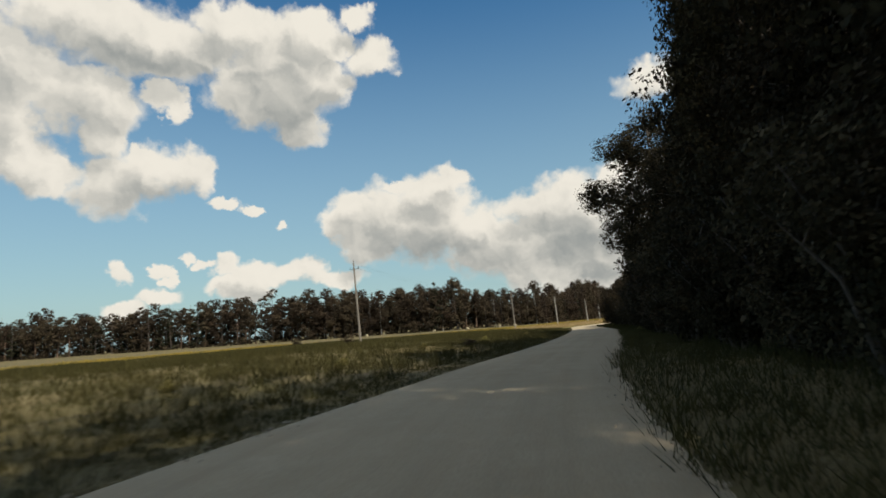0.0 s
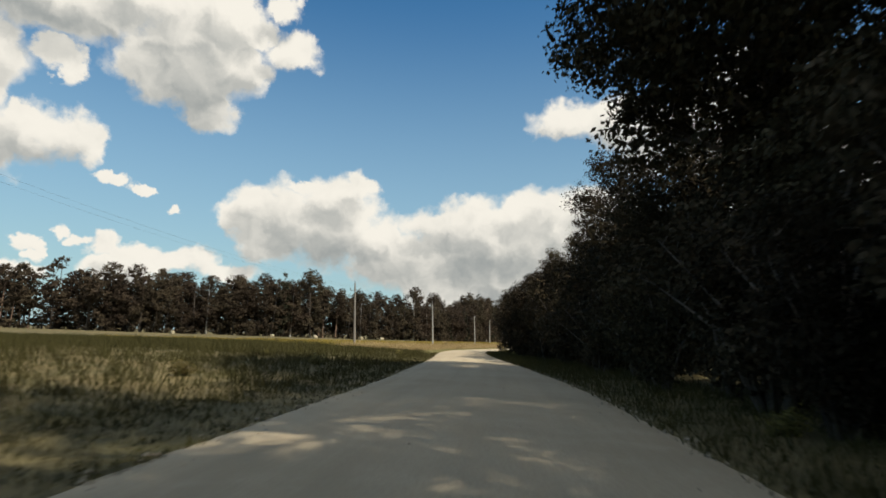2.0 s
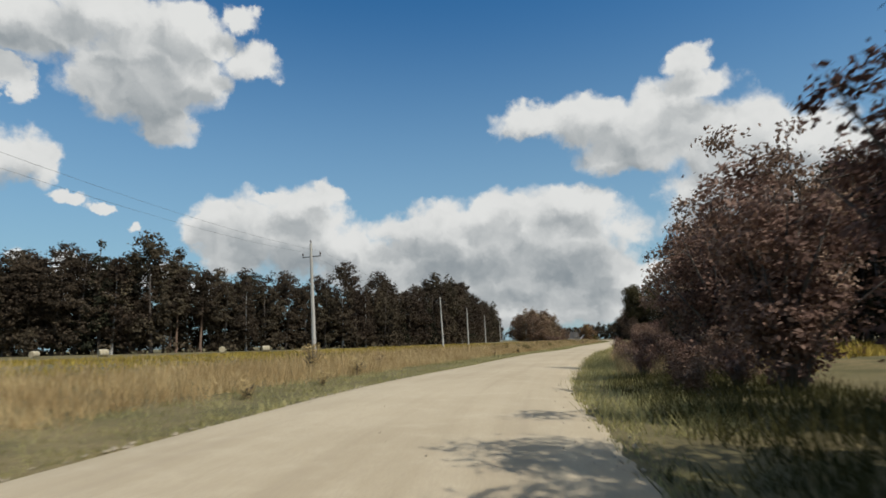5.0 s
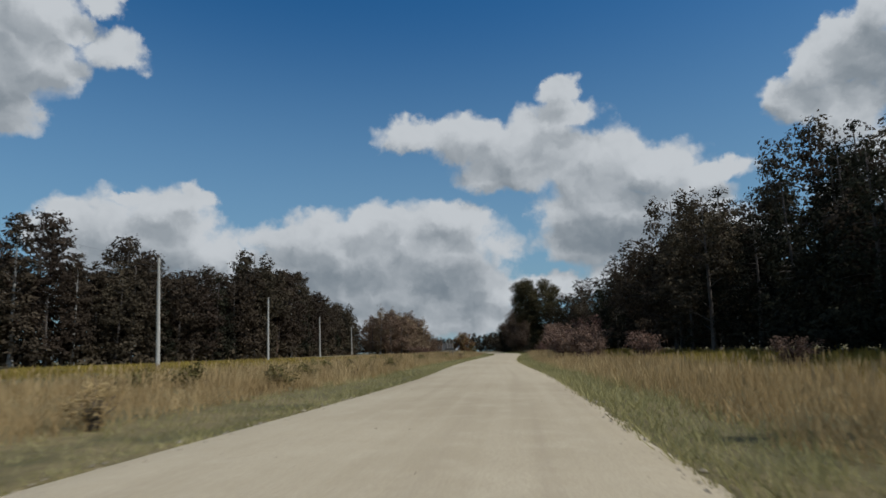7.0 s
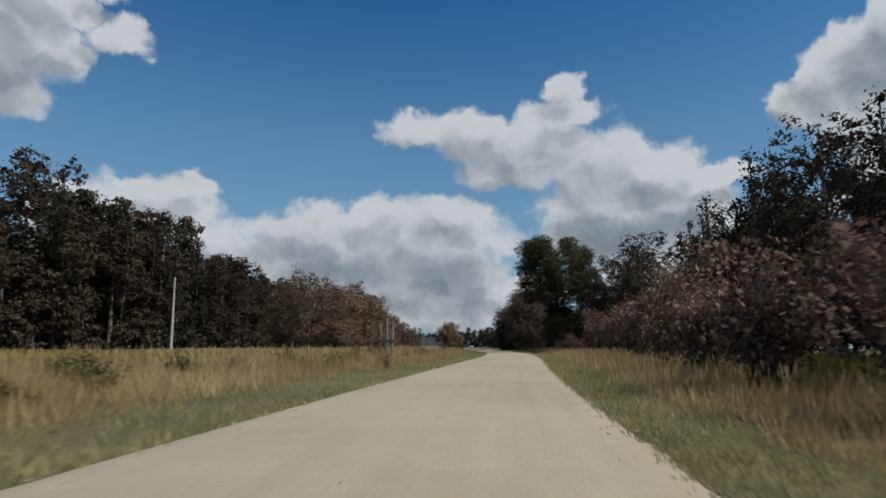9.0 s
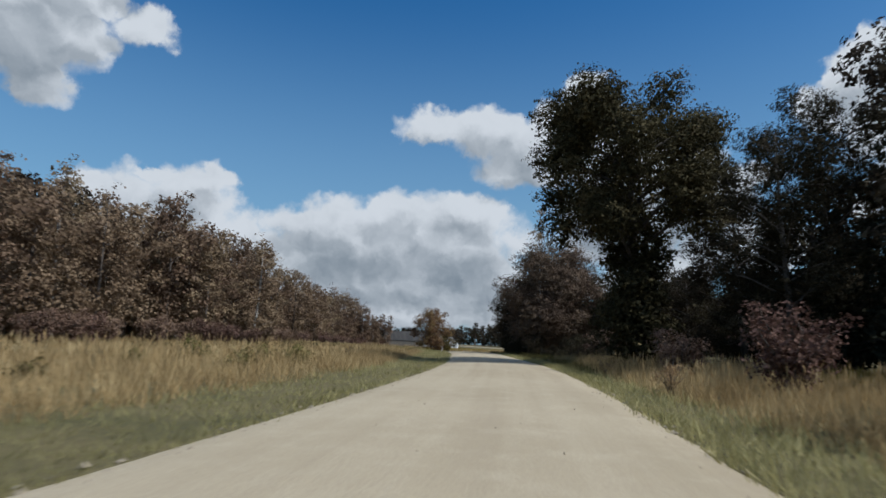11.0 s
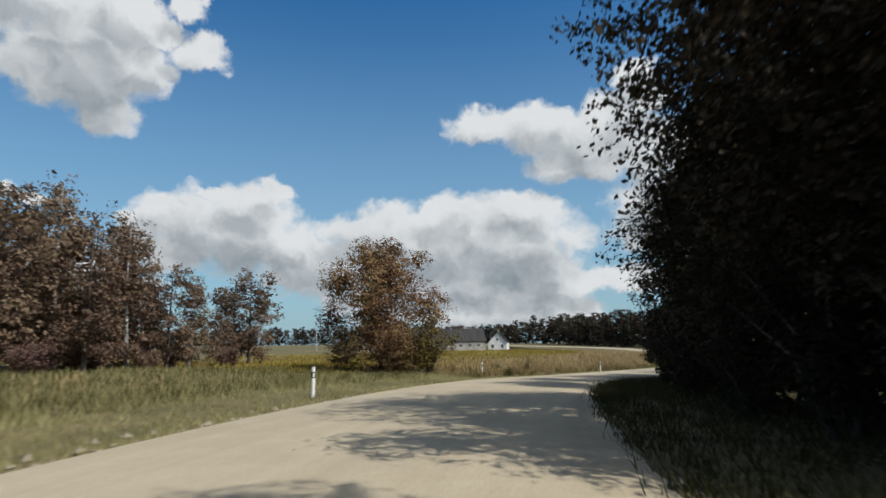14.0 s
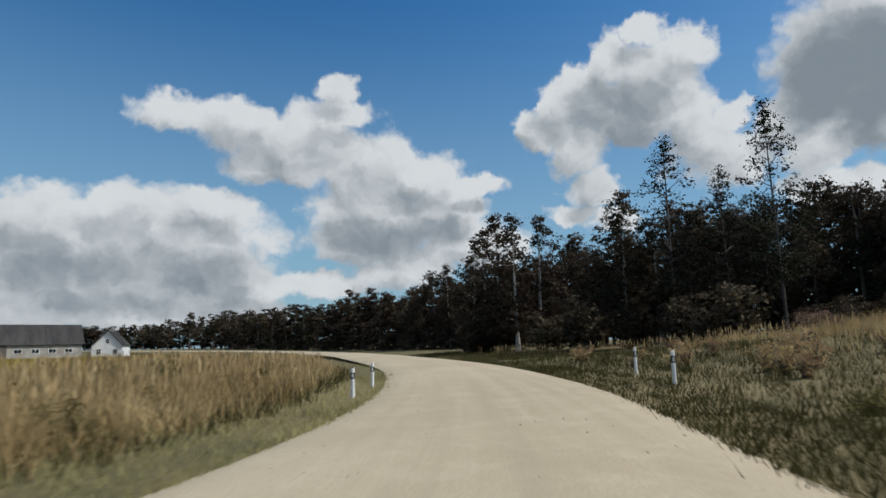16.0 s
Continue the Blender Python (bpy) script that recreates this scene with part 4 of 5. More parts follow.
again(wood_b, *at(6.75, -13.5), 0.6, 1.1, 30)

# thicket beside the old oak, and the clump at the bend
tree("linden_tree", "broad domed linden with dense leaves down to the ground", "tree", "trees at the bend", *at(13.45, -7.8), 13.6, 6.3, 0.3, 0.17, 78000, M_LINDEN, M_BARK, 70, lobes=84)
clump = tree("linden_tree", "dense rounded linden with leaves down to the ground", "tree", "trees at the bend", *at(13.95, -6.3), 12.0, 4.6, 0.3, 0.14, 40000, M_SHADE_LEAF, M_BARK, 71, lobes=40)
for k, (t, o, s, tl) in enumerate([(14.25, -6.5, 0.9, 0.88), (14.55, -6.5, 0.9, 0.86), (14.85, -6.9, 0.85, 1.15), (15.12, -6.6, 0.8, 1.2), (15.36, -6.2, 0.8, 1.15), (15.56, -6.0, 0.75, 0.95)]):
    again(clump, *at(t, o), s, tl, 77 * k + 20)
tree("maple_tree", "broad maple whose boughs, coloured dark for shade, reach over the road", "tree", "trees at the bend", *at(14.42, -7.3), 11.2, 6.2, 3.6, 0.15, 30000, M_SHADE_LEAF, M_BARK, 74, lobes=36, trunk=0.3)
# Back row, partly added to thicken the shade at the bend.
for k, (t, o) in enumerate([(13.6, -13), (14.2, -12), (14.9, -11.5), (15.2, -13), (15.5, -10), (15.72, -12)]):
    again(clump, *at(t, o), 0.95, 0.95, 49 * k)
for k, t in enumerate(np.arange(13.25, 15.95, 0.1)):
    again(hedge, *at(t, (-4.9 if t < 14.3 else -4.1) - 0.5 * (k % 2)), 0.5 + 0.06 * (k % 4), 1.0 + 0.1 * (k % 3), 67 * k)
tree("birch_tree", "slender birch rising above the roadside thicket", "tree", "", *at(13.42, -6.6), 18.6, 1.7, 9.0, 0.22, 2600, M_ALDER, M_BIRCH, 72, "column", lobes=26, trunk=0.15)
for k, (t, o, s, tl) in enumerate([(12.75, -17, 0.55, 0.8), (12.3, -15.5, 0.8, 0.9), (11.9, -12.5, 0.7, 1.0), (12.0, -16, 0.8, 1.1)]):
    again(big, *at(t, o), s * 0.7, tl, 35 * k)

for k, (t, o, s) in enumerate([(13.3, -16, 1.0), (13.2, -19.5, 1.1), (13.6, -18, 1.0), (13.0, -24, 1.2), (13.5, -25, 1.3), (12.9, -16.5, 0.8), (13.05, -20, 0.9)]):
    again(low, *at(t, o), s, 1.0, 71 * k)

for k, (t, o, s) in enumerate([(13.05, -8.3, 0.6), (13.1, -10.5, 0.7), (13.08, -12.5, 0.75), (13.15, -15, 0.8), (13.0, -9.5, 0.5)]):
    again(hedge, *at(t, o), s, 0.9, 53 * k)
# Small dark hazel copies standing in for brown weeds in shade.
for k in range(12):
    again(hedge, *at(12.55 + 0.06 * k, -5.9 - 1.3 * ((k * 2) % 3)), 0.26 + 0.04 * (k % 3), 0.9, 47 * k)
# Unseen tree beside the road's end, added to shade the verge.
again(clump, *at(15.97, -10.5), 0.7, 1.0, 15)
again(clump, *at(13.8, -9.0), 1.0, 1.0, 65)

# sunlit young trees on the field side, before the bend
ald = tree("alder_tree", "young sunlit alder with brownish-green leaves", "tree", "young trees across the field", *at(12.6, 25), 10.0, 2.8, 0.5, 0.25, 5800, M_ALDER, M_BARK, 81, lobes=26, twigs=False)
ald2 = tree("birch_tree", "young sunlit birch with thinning brownish leaves", "tree", "young trees across the field", *at(12.9, 24), 11.0, 2.4, 0.9, 0.24, 5000, M_ALDER, M_BIRCH, 82, "column", lobes=26, twigs=False)
for k, t in enumerate(np.arange(11.7, 13.3, 0.055)):
    o = 26 + 3 * rng.random() + 3.5 * (k % 3)
    s = (1.0 + 0.16 * min(1.0, max(0.0, t - 12.0)) - 0.06 * (t - 11.9)) * (0.8 + 0.35 * rng.random())
    again((ald, ald2, ald)[k % 3], *at(t, o), s, 0.9 + 0.25 * rng.random(), 360 * rng.random())
for k, f in enumerate(np.linspace(0, 1, 46)):
    back = (0.0, 3.2, 6.6)[k % 3] + 1.5 * rng.random()
    x, y = 119 + 37 * f - 0.88 * back, 374 + 71 * f + 0.47 * back
    again((ald, ald2, ald)[k % 3], x, y, (1.12 - 0.50 * f**1.6) * (0.82 + 0.3 * rng.random()), 0.9 + 0.2 * rng.random(), 360 * rng.random())
for k, f in enumerate(np.linspace(0, 1, 34)):
    again(dry, 121.5 + 36 * f + rng.normal() * 0.8, 373 + 71 * f + rng.normal() * 0.8, 0.4 + 0.25 * rng.random(), 0.9, 360 * rng.random())
for k, (x, y, s) in enumerate([(142, 441, 1.15), (144, 447, 1.25), (146, 443, 1.2), (149, 446, 1.2), (147.5, 439, 1.1), (151.5, 441.5, 1.08), (150, 437, 1.05), (153.5, 444, 1.0), (154, 438, 0.85), (155.5, 441.5, 0.85), (157.5, 443, 0.72), (158.5, 445.5, 0.62), (152, 447, 1.1), (155, 447, 0.95)]):
    again((ald, ald2)[k % 2], x, y, s, 1.0, 97 * k)
again(ald, 162.4, 449.6, 0.82, 0.95, 40)
again(ald, 161.2, 450.6, 0.7, 0.95, 200)
again(ald2, 160.2, 449.4, 0.55, 0.9, 300)
again(dry, 161.0, 447.6, 0.6, 0.8, 20)

# apple bush by the bend
tree("apple_tree", "old round apple tree with yellow and reddish leaves", "tree", "", 171.8, 443.6, 9.6, 4.7, 0.2, 0.16, 30000, M_APPLE, M_BARK, 91, lobes=24, trunk=0.16)

shrub("hazel_bush", "yellowing hazel bush at the apple tree's foot", 174.6, 441.0, 4.4, 2.5, 0.15, 5200, M_HAZEL, 92, "", 11)

# ---------------------------------------------------------------- woods across the field
FRONT = [(-420, 380), (-300, 345), (-200, 318), (-120, 302), (-60, 292), (-10, 287), (20, 293), (44, 302), (62, 320), (79, 351), (95, 388), (108, 420), (121, 452), (136, 485)]
fk = np.cumsum([0] + [math.dist(a, b) for a, b in zip(FRONT, FRONT[1:])])
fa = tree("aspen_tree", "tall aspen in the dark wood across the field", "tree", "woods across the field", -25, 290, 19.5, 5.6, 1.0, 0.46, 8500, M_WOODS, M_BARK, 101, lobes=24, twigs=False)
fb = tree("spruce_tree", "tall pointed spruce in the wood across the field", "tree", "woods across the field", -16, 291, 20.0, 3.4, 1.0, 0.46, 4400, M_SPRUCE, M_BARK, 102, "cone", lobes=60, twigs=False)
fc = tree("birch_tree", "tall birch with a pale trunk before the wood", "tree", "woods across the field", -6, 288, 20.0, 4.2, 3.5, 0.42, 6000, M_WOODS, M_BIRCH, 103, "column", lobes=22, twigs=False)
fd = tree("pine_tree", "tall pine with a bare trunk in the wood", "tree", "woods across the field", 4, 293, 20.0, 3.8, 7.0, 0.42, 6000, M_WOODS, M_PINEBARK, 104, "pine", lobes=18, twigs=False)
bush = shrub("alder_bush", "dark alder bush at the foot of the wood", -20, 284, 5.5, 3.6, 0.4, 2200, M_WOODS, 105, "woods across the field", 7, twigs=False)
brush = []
# Stand-in broadleaf tree for the far woods, of no set species.
la = tree("alder_tree", "far-off dark broadleaf tree in the woods", "tree", "distant woods", -400, 395, 20.0, 7.0, 0.8, 0.8, 2300, M_WOODS, M_BARK, 106, lobes=16, twigs=False)
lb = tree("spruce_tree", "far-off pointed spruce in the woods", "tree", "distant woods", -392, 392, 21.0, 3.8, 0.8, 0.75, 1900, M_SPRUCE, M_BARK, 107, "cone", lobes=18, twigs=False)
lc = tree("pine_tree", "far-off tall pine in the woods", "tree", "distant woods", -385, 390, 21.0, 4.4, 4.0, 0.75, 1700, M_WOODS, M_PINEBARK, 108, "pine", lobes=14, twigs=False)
for row in range(3):
    for d in np.arange(20 + 2 * row, fk[-1], 4.8 if row < 2 else 6.0):
        i = int(np.clip(np.searchsorted(fk, d) - 1, 0, len(FRONT) - 2))
        f = (d - fk[i]) / (fk[i + 1] - fk[i])
        dx, dy = (FRONT[i + 1][0] - FRONT[i][0]), (FRONT[i + 1][1] - FRONT[i][1])
        n = math.hypot(dx, dy)
        back = 6.5 * row + 3 * rng.random()
        x, y = FRONT[i][0] + dx * f - dy / n * back, FRONT[i][1] + dy * f + dx / n * back
        pick = (fa, fc, fa, fa, fa, fa, fd, fb)[int(rng.integers(8))] if x > -75 and row < 3 else (la, lb, la, lc)[int(rng.integers(4))]
        if x < -75 and rng.random() < 0.15:
            continue
        again(pick, x, y, 1.27 * ((0.71 if x < 10 else 0.55 if x < 72 else 0.66) + 0.30 * rng.random() ** 1.5), 0.86 + 0.26 * rng.random(), 360 * rng.random())
        if row < 3:
            brush.append((x + dy / n * 1.5 + rng.normal(), y - dx / n * 1.5, 0.7 + 0.7 * rng.random()))

# ---------------------------------------------------------------- woods round the bend and far off
tall = tree("spruce_tree", "tall ragged spruce before the dark wood", "tree", "woods round the bend", 273, 470, 21.5, 3.6, 5.5, 0.26, 6000, M_SPRUCE, M_BARK, 111, "column", lobes=34, trunk=0.17)
FAR = [(262, 400), (266, 425), (270, 447), (274, 470), (275, 492), (281, 515), (289, 540), (298, 570), (308, 610), (316, 660), (322, 720), (318, 790), (300, 850), (270, 900), (220, 930), (140, 950), (40, 960), (-80, 940), (-200, 900)]
fk = np.cumsum([0] + [math.dist(a, b) for a, b in zip(FAR, FAR[1:])])
for row in range(4):
    for d in np.arange(2 * row, fk[-1], 4.8):
        if d > 150 and (row == 3 or rng.random() < 0.3):
            continue
        i = int(np.clip(np.searchsorted(fk, d) - 1, 0, len(FAR) - 2))
        f = (d - fk[i]) / (fk[i + 1] - fk[i])
        dx, dy = (FAR[i + 1][0] - FAR[i][0]), (FAR[i + 1][1] - FAR[i][1])
        n = math.hypot(dx, dy)
        back = 6.0 * row + 3 * rng.random()
        x, y = FAR[i][0] + dx * f + dy / n * back, FAR[i][1] + dy * f - dx / n * back
        pick = (fa, fb, fa, fa, fc, fa)[int(rng.integers(6))] if d < 150 else (la, lb, la, lb, lc)[int(rng.integers(5))]
        low = (0.62 if d > 90 else 0.72) if d < 150 else 0.85
        again(pick, x, y, low + 0.25 * rng.random(), (0.9 if d < 150 else 0.6) + 0.25 * rng.random(), 360 * rng.random())
        if row in (0, 2) and d < 300:
            brush.append((x - dy / n * 2, y + dx / n * 2, 0.8 + 0.6 * rng.random()))

for x, y, s, tl in ((251.5, 467.5, 0.95, 0.95), (255.0, 459.5, 0.95, 1.08), (250.0, 472.0, 0.7, 0.95), (256.0, 464.0, 0.75, 0.9)):
    again(tall, x, y, s, tl, 40 * x)
for x, y, s in ((254.0, 487.0, 0.8), (256.5, 491.0, 0.85), (259.0, 496.0, 0.8), (262.0, 501.0, 0.8), (250.5, 472.0, 0.75), (261, 489, 0.85)):
    again(fc, x, y, s, 1.0, 33 * x)

for k, (t, o, s, tl) in enumerate([(12.65, -11, 0.7, 0.9), (12.9, -9.5, 0.6, 0.8), (11.9, -7.5, 0.7, 0.9), (11.6, -8, 0.8, 1.0),
                                   (15.75, -8.0, 0.7, 0.8), (15.9, -9.5, 0.8, 0.8), (15.7, -10.5, 0.9, 0.9)]):
    again(dry, *at(t, o), s, tl, 61 * k)

# tree that reaches over the road at the end of the thicket
tree("aspen_tree", "roadside aspen with a leafy bough hanging over the road", "tree", "trees at the bend", *at(15.84, -8.2), 10.0, 4.0, 3.8, 0.11, 13000, M_SHADE_LEAF, M_BARK, 73, lobes=22, trunk=0.16)

# scrub along the foot of the young trees
for k, t in enumerate(np.arange(11.8, 13.3, 0.09)):
    again(dry, *at(t, 22.5 + 3 * rng.random()), 0.45 + 0.25 * rng.random(), 0.9, 360 * rng.random())

for k, (t, o, s, tl) in enumerate([(13.0, -11, 0.9, 0.9), (13.15, -14, 1.0, 1.0), (12.95, -15, 0.9, 1.0), (13.25, -17, 1.1, 1.1), (12.8, -13, 0.8, 0.9)]):
    again(dry, *at(t, o), s, tl, 41 * k)
for k, (t, o, s) in enumerate([(12.8, -9.2, 0.55), (12.95, -8.4, 0.5), (12.6, -12, 0.7), (13.0, -19, 1.3), (12.8, -22, 1.6), (13.2, -23, 1.6), (12.6, -19, 1.4), (12.4, -23, 1.6)]):
    again(hedge, *at(t, o), s, 1.0, 59 * k)


# far poles beyond the bend
for x, y in ((195.0, 625.0), (181.0, 626.0), (150.0, 640.0)):
    power_pole(x, y, 10.0, -5, True)


def hay_bale(x, y, rz, r=0.55):
    """A round bale, lying on its side, with soft shoulders and wound layers."""
    root = thing("hay_bale", "pale round hay bale lying in the field", "hay bale", "bales in the field", x, y, None, rz)
    bm = bmesh.new()
    rings = [(-0.62, 0.86), (-0.58, 0.97), (-0.3, 1.0), (0.0, 0.985), (0.3, 1.0), (0.58, 0.97), (0.62, 0.86)]
    rows = [[bm.verts.new((px, r * f * math.cos(w), r * f * math.sin(w) + r * 0.96)) for w in np.linspace(0, 2 * math.pi, 21)[:-1]] for px, f in rings]
    for a, b in zip(rows, rows[1:]):
        for k in range(20):
            bm.faces.new((a[k], b[k], b[(k + 1) % 20], a[(k + 1) % 20]))
    bm.faces.new(rows[0])
    bm.faces.new(rows[-1][::-1])
    part("body", bm, M_STRAW, root)
    for px in (-0.35, 0.0, 0.35):
        bm = bmesh.new()
        bmesh.ops.create_cone(bm, cap_ends=False, segments=20, radius1=r * 1.005, radius2=r * 1.005, depth=0.03, matrix=pose(px, 0, r * 0.96, 0, 90, 0))
        part("twine", bm, M_CONCRETE, root)


M_STRAW = plain("pale_straw", (0.26, 0.22, 0.14), (0.40, 0.35, 0.24), 3.0, 0.95, fine=45, relief=0.8)
for x, y, rz in ((5.6, 249.0, 40), (20.0, 262.0, 100), (27.0, 265.0, 15), (-9.0, 262.0, 70), (-38.0, 255.0, 120)):
    hay_bale(x, y, rz)
again(bush, -12.1, 79.4, 0.42, 0.55, 10)
again(bush, -30.0, 118.0, 0.5, 0.5, 70)
again(bush, 4.0, 46.0, 0.26, 0.45, 130)

# weeds standing out of the grass
weed = shrub("weed_clump", "clump of tall leafy weeds among the grass", *at(5.95, 12.4), 1.9, 0.95, 0.10, 900, M_DRY, 121, "weed clumps", 12)
weed2 = shrub("weed_clump", "low dark-leaved weed clump in the grass", *at(1.9, 11.0), 0.55, 0.7, 0.08, 1100, M_HERB, 122, "weed clumps", 10)
for k in range(70):
    t, side = 0.3 + 16.5 * ((k * 0.618) % 1), 1 if k % 3 else -1
    o = (7.5 + 7 * rng.random()) if side > 0 else -(4.4 + 3.0 * rng.random())
    again(weed if 4.6 < t < 12.2 else weed2, *at(t, o), (0.3 if 4.6 < t < 12.2 else 0.45) + 0.4 * rng.random(), 1.0, 137 * k)

for k in range(90):
    again((weed, weed2, weed2)[k % 3], *at(15.25 + 2.1 * rng.random(), 6.0 + 9.0 * rng.random()), (0.36, 0.7, 0.9)[k % 3] * (0.6 + 0.5 * rng.random()), 1.0 + 0.5 * (k % 2), 97 * k)
for k in range(26):
    again(weed, *at(15.95 + 1.6 * rng.random(), -7.5 - 8.0 * rng.random()), 0.4 + 0.35 * rng.random(), 0.9, 61 * k)
for k in range(34):
    again((dry, bush, dry)[k % 3], 233 + 24 * rng.random(), 436 + 22 * rng.random(), (0.5, 0.55, 0.42)[k % 3] * (0.7 + 0.5 * rng.random()), 0.85, 71 * k)
for k, f in enumerate(np.linspace(0, 1, 30)):
    again(bush, 246 + 16 * f + 2 * rng.normal(), 460 + 44 * f + 2 * rng.normal(), 0.55 + 0.4 * rng.random(), 0.9, 57 * k)
for k in range(60):
    again(weed2, *at(7.6 + 4.5 * rng.random(), 9.0 + 6.0 * rng.random()), 0.8 + 0.6 * rng.random(), 1.1, 43 * k)

# brush along the foot of the far woods
spots = np.array(brush)
tufts = np.concatenate([spots + (0, 0, 0), spots + rng.normal(size=spots.shape) * (1.8, 1.8, 0), spots + rng.normal(size=spots.shape) * (2.2, 2.2, 0)])
middle = np.stack([tufts[:, 0], tufts[:, 1], level(tufts[:, 0], tufts[:, 1]) + 1.5 * tufts[:, 2]], 1)
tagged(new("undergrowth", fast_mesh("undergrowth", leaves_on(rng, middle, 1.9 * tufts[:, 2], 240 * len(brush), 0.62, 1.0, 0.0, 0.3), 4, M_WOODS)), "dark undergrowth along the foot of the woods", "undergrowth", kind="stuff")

# ---------------------------------------------------------------- grass and weeds
def near_line(rng, count, t0, t1, lo, hi, side):
    """Random places between lo and hi metres outside the road's edge."""
    s = rng.uniform(t0, t1, count)
    x, y, tx, ty, l, r = (np.interp(s, ST, v) for v in (LX, LY, TX, TY, EL, ER))
    d = rng.uniform(lo, hi, count)
    off = l + d if side > 0 else r - d
    return x - ty * off, y + tx * off


def clear(x, y, gap):
    """Those places that lie off the road."""
    near, off = lie(x, y)
    return np.maximum(off - EL[near], ER[near] - off) > gap


def blades(rng, x, y, per, h0, h1, width, spread, lean=0.35):
    """Corners of grass blades in tufts at the given places."""
    keep = clear(x, y, 0.0)
    x, y = x[keep], y[keep]
    z = level(x, y)
    n = len(x) * per
    tall = np.repeat(rng.uniform(h0, h1, len(x)) * (0.75 + 0.5 * (0.5 + 0.5 * ripple(x * 0.7, y * 0.7))), per) * rng.uniform(0.55, 1.1, n)
    px, py = np.repeat(x, per) + rng.normal(size=n) * spread, np.repeat(y, per) + rng.normal(size=n) * spread
    pz = np.repeat(z, per) - 0.03
    turn = rng.uniform(0, 6.283, n)
    w = width * rng.uniform(0.6, 1.3, n)
    ux, uy = np.cos(turn) * w, np.sin(turn) * w
    bx, by = rng.normal(size=n) * lean * tall, rng.normal(size=n) * lean * tall
    a = np.stack([px - ux, py - uy, pz], 1)
    b = np.stack([px + ux, py + uy, pz], 1)
    c = np.stack([px + bx, py + by, pz + tall], 1)
    return np.stack([a, b, c], 1).reshape(-1, 3)


def seedheads(rng, x, y, h0, h1, width):
    """Corners of stalks that carry a feathery head."""
    keep = clear(x, y, 0.3)
    x, y = x[keep], y[keep]
    z, n = level(x, y), len(x)
    tall = rng.uniform(h0, h1, n)
    turn = rng.uniform(0, 6.283, n)
    bx, by = rng.normal(size=n) * 0.12 * tall, rng.normal(size=n) * 0.12 * tall
    out = []
    for w, lo, hi in ((0.008, 0.0, 0.8), (width, 0.68, 1.05)):
        ux, uy = np.cos(turn) * w, np.sin(turn) * w
        foot = np.stack([x + bx * lo, y + by * lo, z + tall * lo], 1)
        head = np.stack([x + bx * hi, y + by * hi, z + tall * hi], 1)
        mid = (foot + head) / 2
        side = np.stack([ux, uy, 0 * ux], 1)
        out.append(np.stack([foot, mid + side, head, mid - side], 1).reshape(-1, 3))
    return np.concatenate(out)


def stuff(name, corners, n, material, label, category):
    return tagged(new(name, fast_mesh(name, corners, n, material)), label, category, kind="stuff")


rng = np.random.default_rng(17)
def strip(count, t0, t1, lo, hi, side, per, h0, h1, width, spread, lean=0.35):
    return blades(rng, *near_line(rng, count, t0, t1, lo, hi, side), per, h0, h1, width, spread, lean)


stuff("verge_grass", np.concatenate([
    strip(6500, 13.3, 15.4, 3.4, 13.0, 1, 7, 0.2, 0.48, 0.014, 0.2, 0.45), strip(2500, 13.5, 15.2, 13.0, 30.0, 1, 7, 0.25, 0.5, 0.03, 0.35, 0.35),
    strip(21000, 4.2, 17.2, -0.05, 3.7, 1, 6, 0.09, 0.28, 0.012, 0.13, 0.55), strip(11500, 5.3, 13.7, -0.05, 2.4, -1, 6, 0.12, 0.42, 0.013, 0.13, 0.55),
    strip(9000, 4.2, 18.0, -0.2, 0.7, 1, 5, 0.06, 0.2, 0.016, 0.09), strip(6500, 5.0, 13.8, -0.2, 0.7, -1, 5, 0.06, 0.2, 0.016, 0.09)]), 3, M_GRASS,
    "short green grass growing along the gravel's edge", "grass")
stuff("tall_grass", np.concatenate([
    strip(8500, 4.3, 7.8, 3.2, 13.0, 1, 8, 0.38, 0.78, 0.013, 0.2, 0.36), strip(11000, 7.8, 12.2, 3.0, 13.0, 1, 8, 0.40, 0.85, 0.013, 0.2, 0.36), strip(2800, 12.2, 13.4, 3.4, 12.0, 1, 8, 0.35, 0.7, 0.014, 0.2, 0.36), strip(3400, 15.3, 17.4, 2.6, 10.0, 1, 8, 0.4, 0.85, 0.014, 0.2, 0.36), strip(1500, 16.2, 17.6, 13.0, 26.0, -1, 8, 0.5, 1.0, 0.016, 0.2, 0.36),
    strip(11500, 5.75, 12.6, 1.9, 8.5, -1, 8, 0.4, 0.95, 0.014, 0.2, 0.36), strip(3500, 10.6, 13.6, 9.0, 30.0, 1, 7, 0.25, 0.5, 0.03, 0.35, 0.35),
    strip(5000, 15.6, 19.5, 3.0, 16.0, 1, 8, 0.4, 0.95, 0.014, 0.2, 0.36)]), 3, M_DRY,
    "tall dry straw-coloured grass beside the road", "grass")
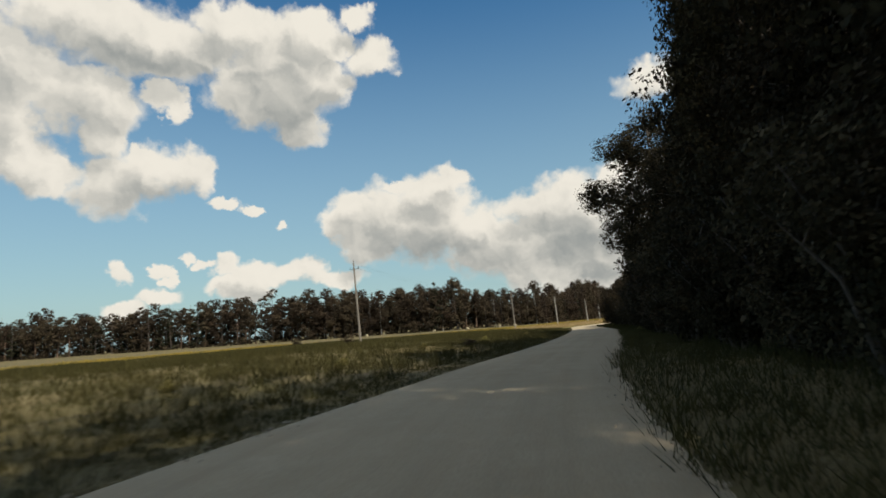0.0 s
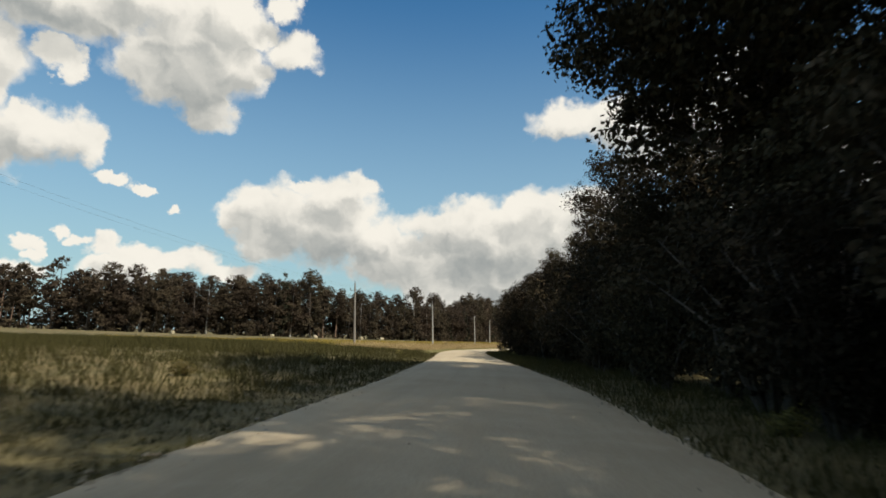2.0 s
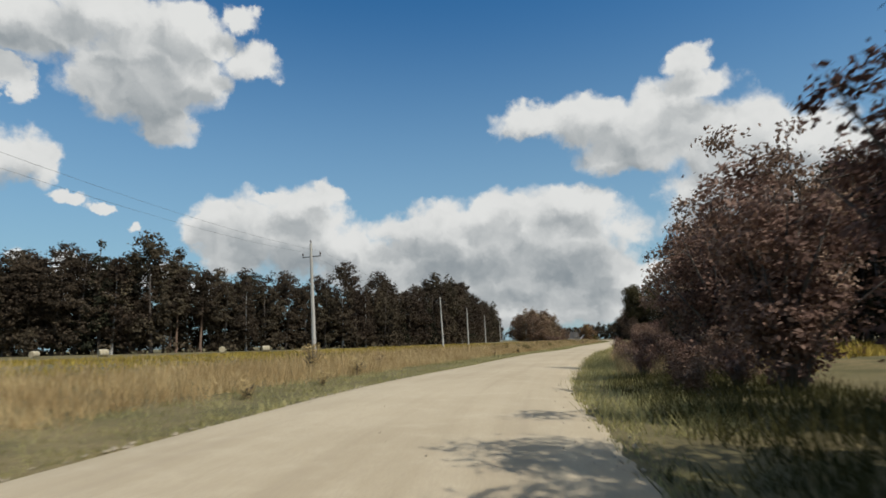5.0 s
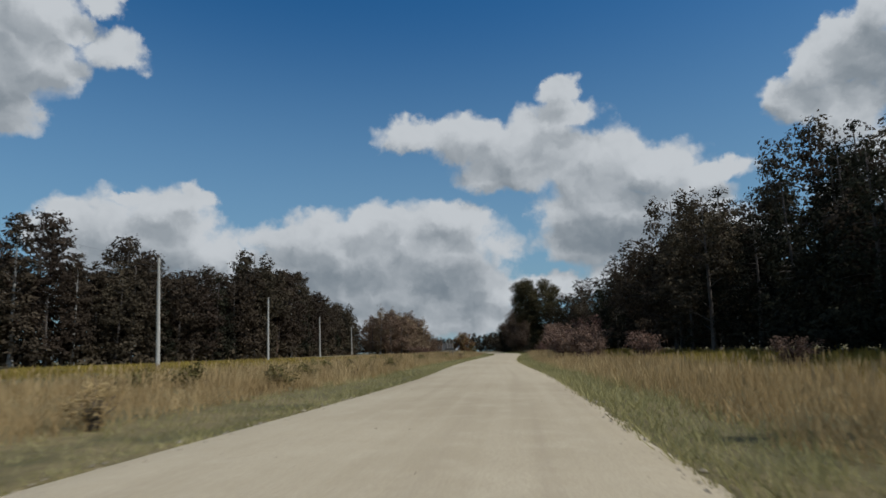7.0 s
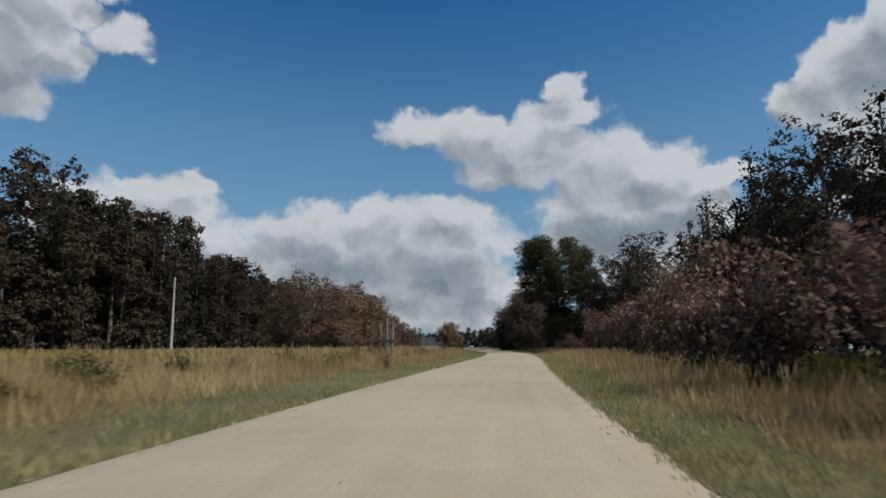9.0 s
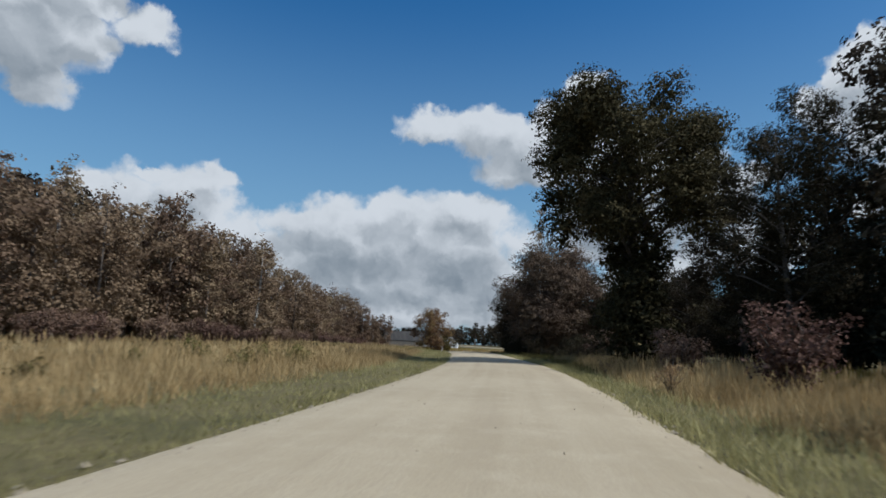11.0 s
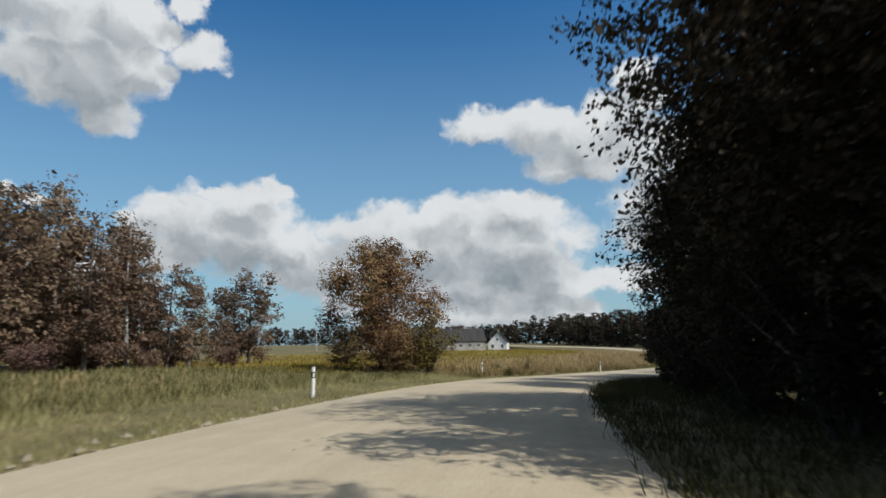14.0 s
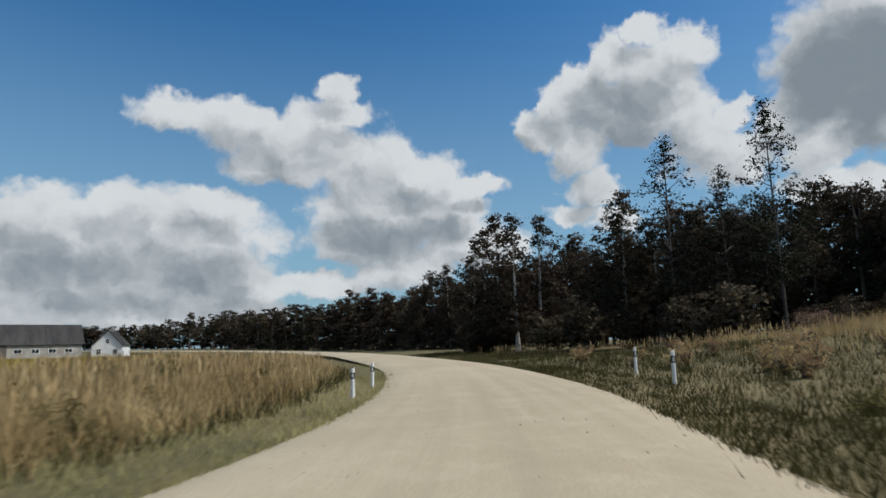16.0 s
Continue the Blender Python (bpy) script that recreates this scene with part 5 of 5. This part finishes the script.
# Real weeds on the field side; dark strips on the other imitate shade.
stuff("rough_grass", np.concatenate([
    strip(4500, 15.9, 19.0, 2.4, 14.0, -1, 8, 0.22, 0.5, 0.014, 0.2, 0.4), strip(3600, 16.0, 18.0, -0.1, 2.8, -1, 7, 0.08, 0.34, 0.014, 0.14, 0.5), strip(2600, 15.3, 17.4, 2.0, 10.0, 1, 7, 0.3, 0.75, 0.014, 0.18, 0.4), strip(7000, 12.0, 15.2, 4.0, 18.0, 1, 7, 0.25, 0.5, 0.015, 0.18, 0.4), strip(1300, 5.0, 5.75, 1.2, 6.0, -1, 7, 0.3, 0.6, 0.015, 0.16, 0.4), strip(2500, 12.0, 13.2, 1.2, 6.0, -1, 7, 0.3, 0.7, 0.015, 0.16, 0.4)]), 3, M_WEED_SHADE,
    "rank green-brown grass and weeds, partly darkened to stand for shade", "grass")
# This grass carries the shade in its colour, over verges and near field.
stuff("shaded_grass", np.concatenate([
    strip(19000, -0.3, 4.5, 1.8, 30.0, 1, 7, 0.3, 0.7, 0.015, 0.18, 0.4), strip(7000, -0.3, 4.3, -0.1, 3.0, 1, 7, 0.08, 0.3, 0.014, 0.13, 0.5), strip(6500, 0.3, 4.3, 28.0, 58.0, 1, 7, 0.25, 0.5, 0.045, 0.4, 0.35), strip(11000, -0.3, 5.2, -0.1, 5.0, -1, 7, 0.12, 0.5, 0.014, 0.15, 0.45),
    strip(7000, 13.75, 16.1, -0.1, 5.0, -1, 7, 0.12, 0.5, 0.014, 0.15, 0.45)]), 3, M_SHADE_GRASS,
    "verge and field grass with the shade darkened into its colour", "grass")
stuff("meadow_grass", np.concatenate([
    strip(1500, 0.5, 4.3, 58.0, 80.0, 1, 7, 0.3, 0.6, 0.06, 0.5, 0.3), strip(8800, 4.3, 10.6, 11.0, 45.0, 1, 7, 0.2, 0.42, 0.04, 0.45, 0.3), strip(1500, 15.0, 16.0, 10.0, 30.0, 1, 7, 0.3, 0.6, 0.05, 0.4, 0.3),
    strip(4000, 6.0, 12.0, 8.0, 20.0, -1, 7, 0.4, 0.8, 0.05, 0.4, 0.3), strip(4000, 15.2, 24.0, 8.0, 60.0, 1, 7, 0.3, 0.7, 0.06, 0.5, 0.3)]), 3, M_FIELD,
    "yellowing meadow grass across the field", "grass")
stuff("reed_heads", np.concatenate([
    seedheads(rng, *near_line(rng, 3500, 4.3, 7.8, 4.0, 13.0, 1), 0.5, 1.0, 0.022), seedheads(rng, *near_line(rng, 3600, 7.8, 12.4, 4.0, 13.0, 1), 0.6, 1.1, 0.022), seedheads(rng, *near_line(rng, 3600, 6.2, 12.4, 2.6, 8.0, -1), 0.5, 1.1, 0.022),
    seedheads(rng, *near_line(rng, 3000, 15.3, 17.6, 3.5, 12.0, 1), 0.6, 1.15, 0.03), seedheads(rng, *near_line(rng, 1200, 12.2, 14.8, 4.0, 12.0, 1), 0.4, 0.8, 0.02),
    seedheads(rng, *near_line(rng, 900, 15.8, 18.5, 7.0, 16.0, -1), 0.6, 1.1, 0.028)]), 4, M_DRY,
    "feathery brown seed heads above the tall grass", "grass")

# loose stones along the gravel's edge
sx, sy = np.concatenate([near_line(rng, 4200, -0.2, 17.5, -0.6, 0.35, s) for s in (1, -1)], 1)
bx, by = near_line(rng, 60, 13.6, 14.8, -0.1, 0.9, 1)
sx, sy = np.append(sx, bx), np.append(sy, by)
sz = level(sx, sy) + 0.03
r = np.append(0.012 + 0.045 * rng.random(len(sx) - 60) ** 2.2, rng.uniform(0.03, 0.10, 60))
corner = np.array([(1, 0, 0), (-1, 0, 0), (0, 1, 0), (0, -1, 0), (0, 0, 0.8), (0, 0, -0.8)])
tri = np.array([(0, 2, 4), (2, 1, 4), (1, 3, 4), (3, 0, 4), (2, 0, 5), (1, 2, 5), (3, 1, 5), (0, 3, 5)])
jag = rng.uniform(0.7, 1.3, (len(sx), 6, 3))
pts = np.stack([sx, sy, sz], 1)[:, None] + corner * r[:, None, None] * jag
stuff("loose_stones", pts[:, tri].reshape(-1, 3), 3, M_STONE, "loose pale stones scattered along the road's edge", "stones")

# pebbles lying on the road
s = np.concatenate([rng.uniform(0, 17, 1500), rng.uniform(15.6, 17.2, 350)])
x, y, tx, ty, l, r, z = (np.interp(s, ST, v) for v in (LX, LY, TX, TY, EL, ER, LZ))
f = rng.uniform(0.04, 0.96, len(s))
off = r - 0.35 + (l - r + 0.7) * f
size = 0.005 + 0.016 * rng.random(len(s)) ** 3
middle = np.stack([x - ty * off, y + tx * off, z - 0.02 + 0.10 * (1 - (2 * f - 1) ** 2) + 0.3 * size], 1)
pts = middle[:, None] + corner * size[:, None, None] * rng.uniform(0.6, 1.3, (len(s), 6, 3))
stuff("pebbles", pts[:, tri].reshape(-1, 3), 3, M_STONE, "small pale pebbles lying on the gravel road", "pebbles")
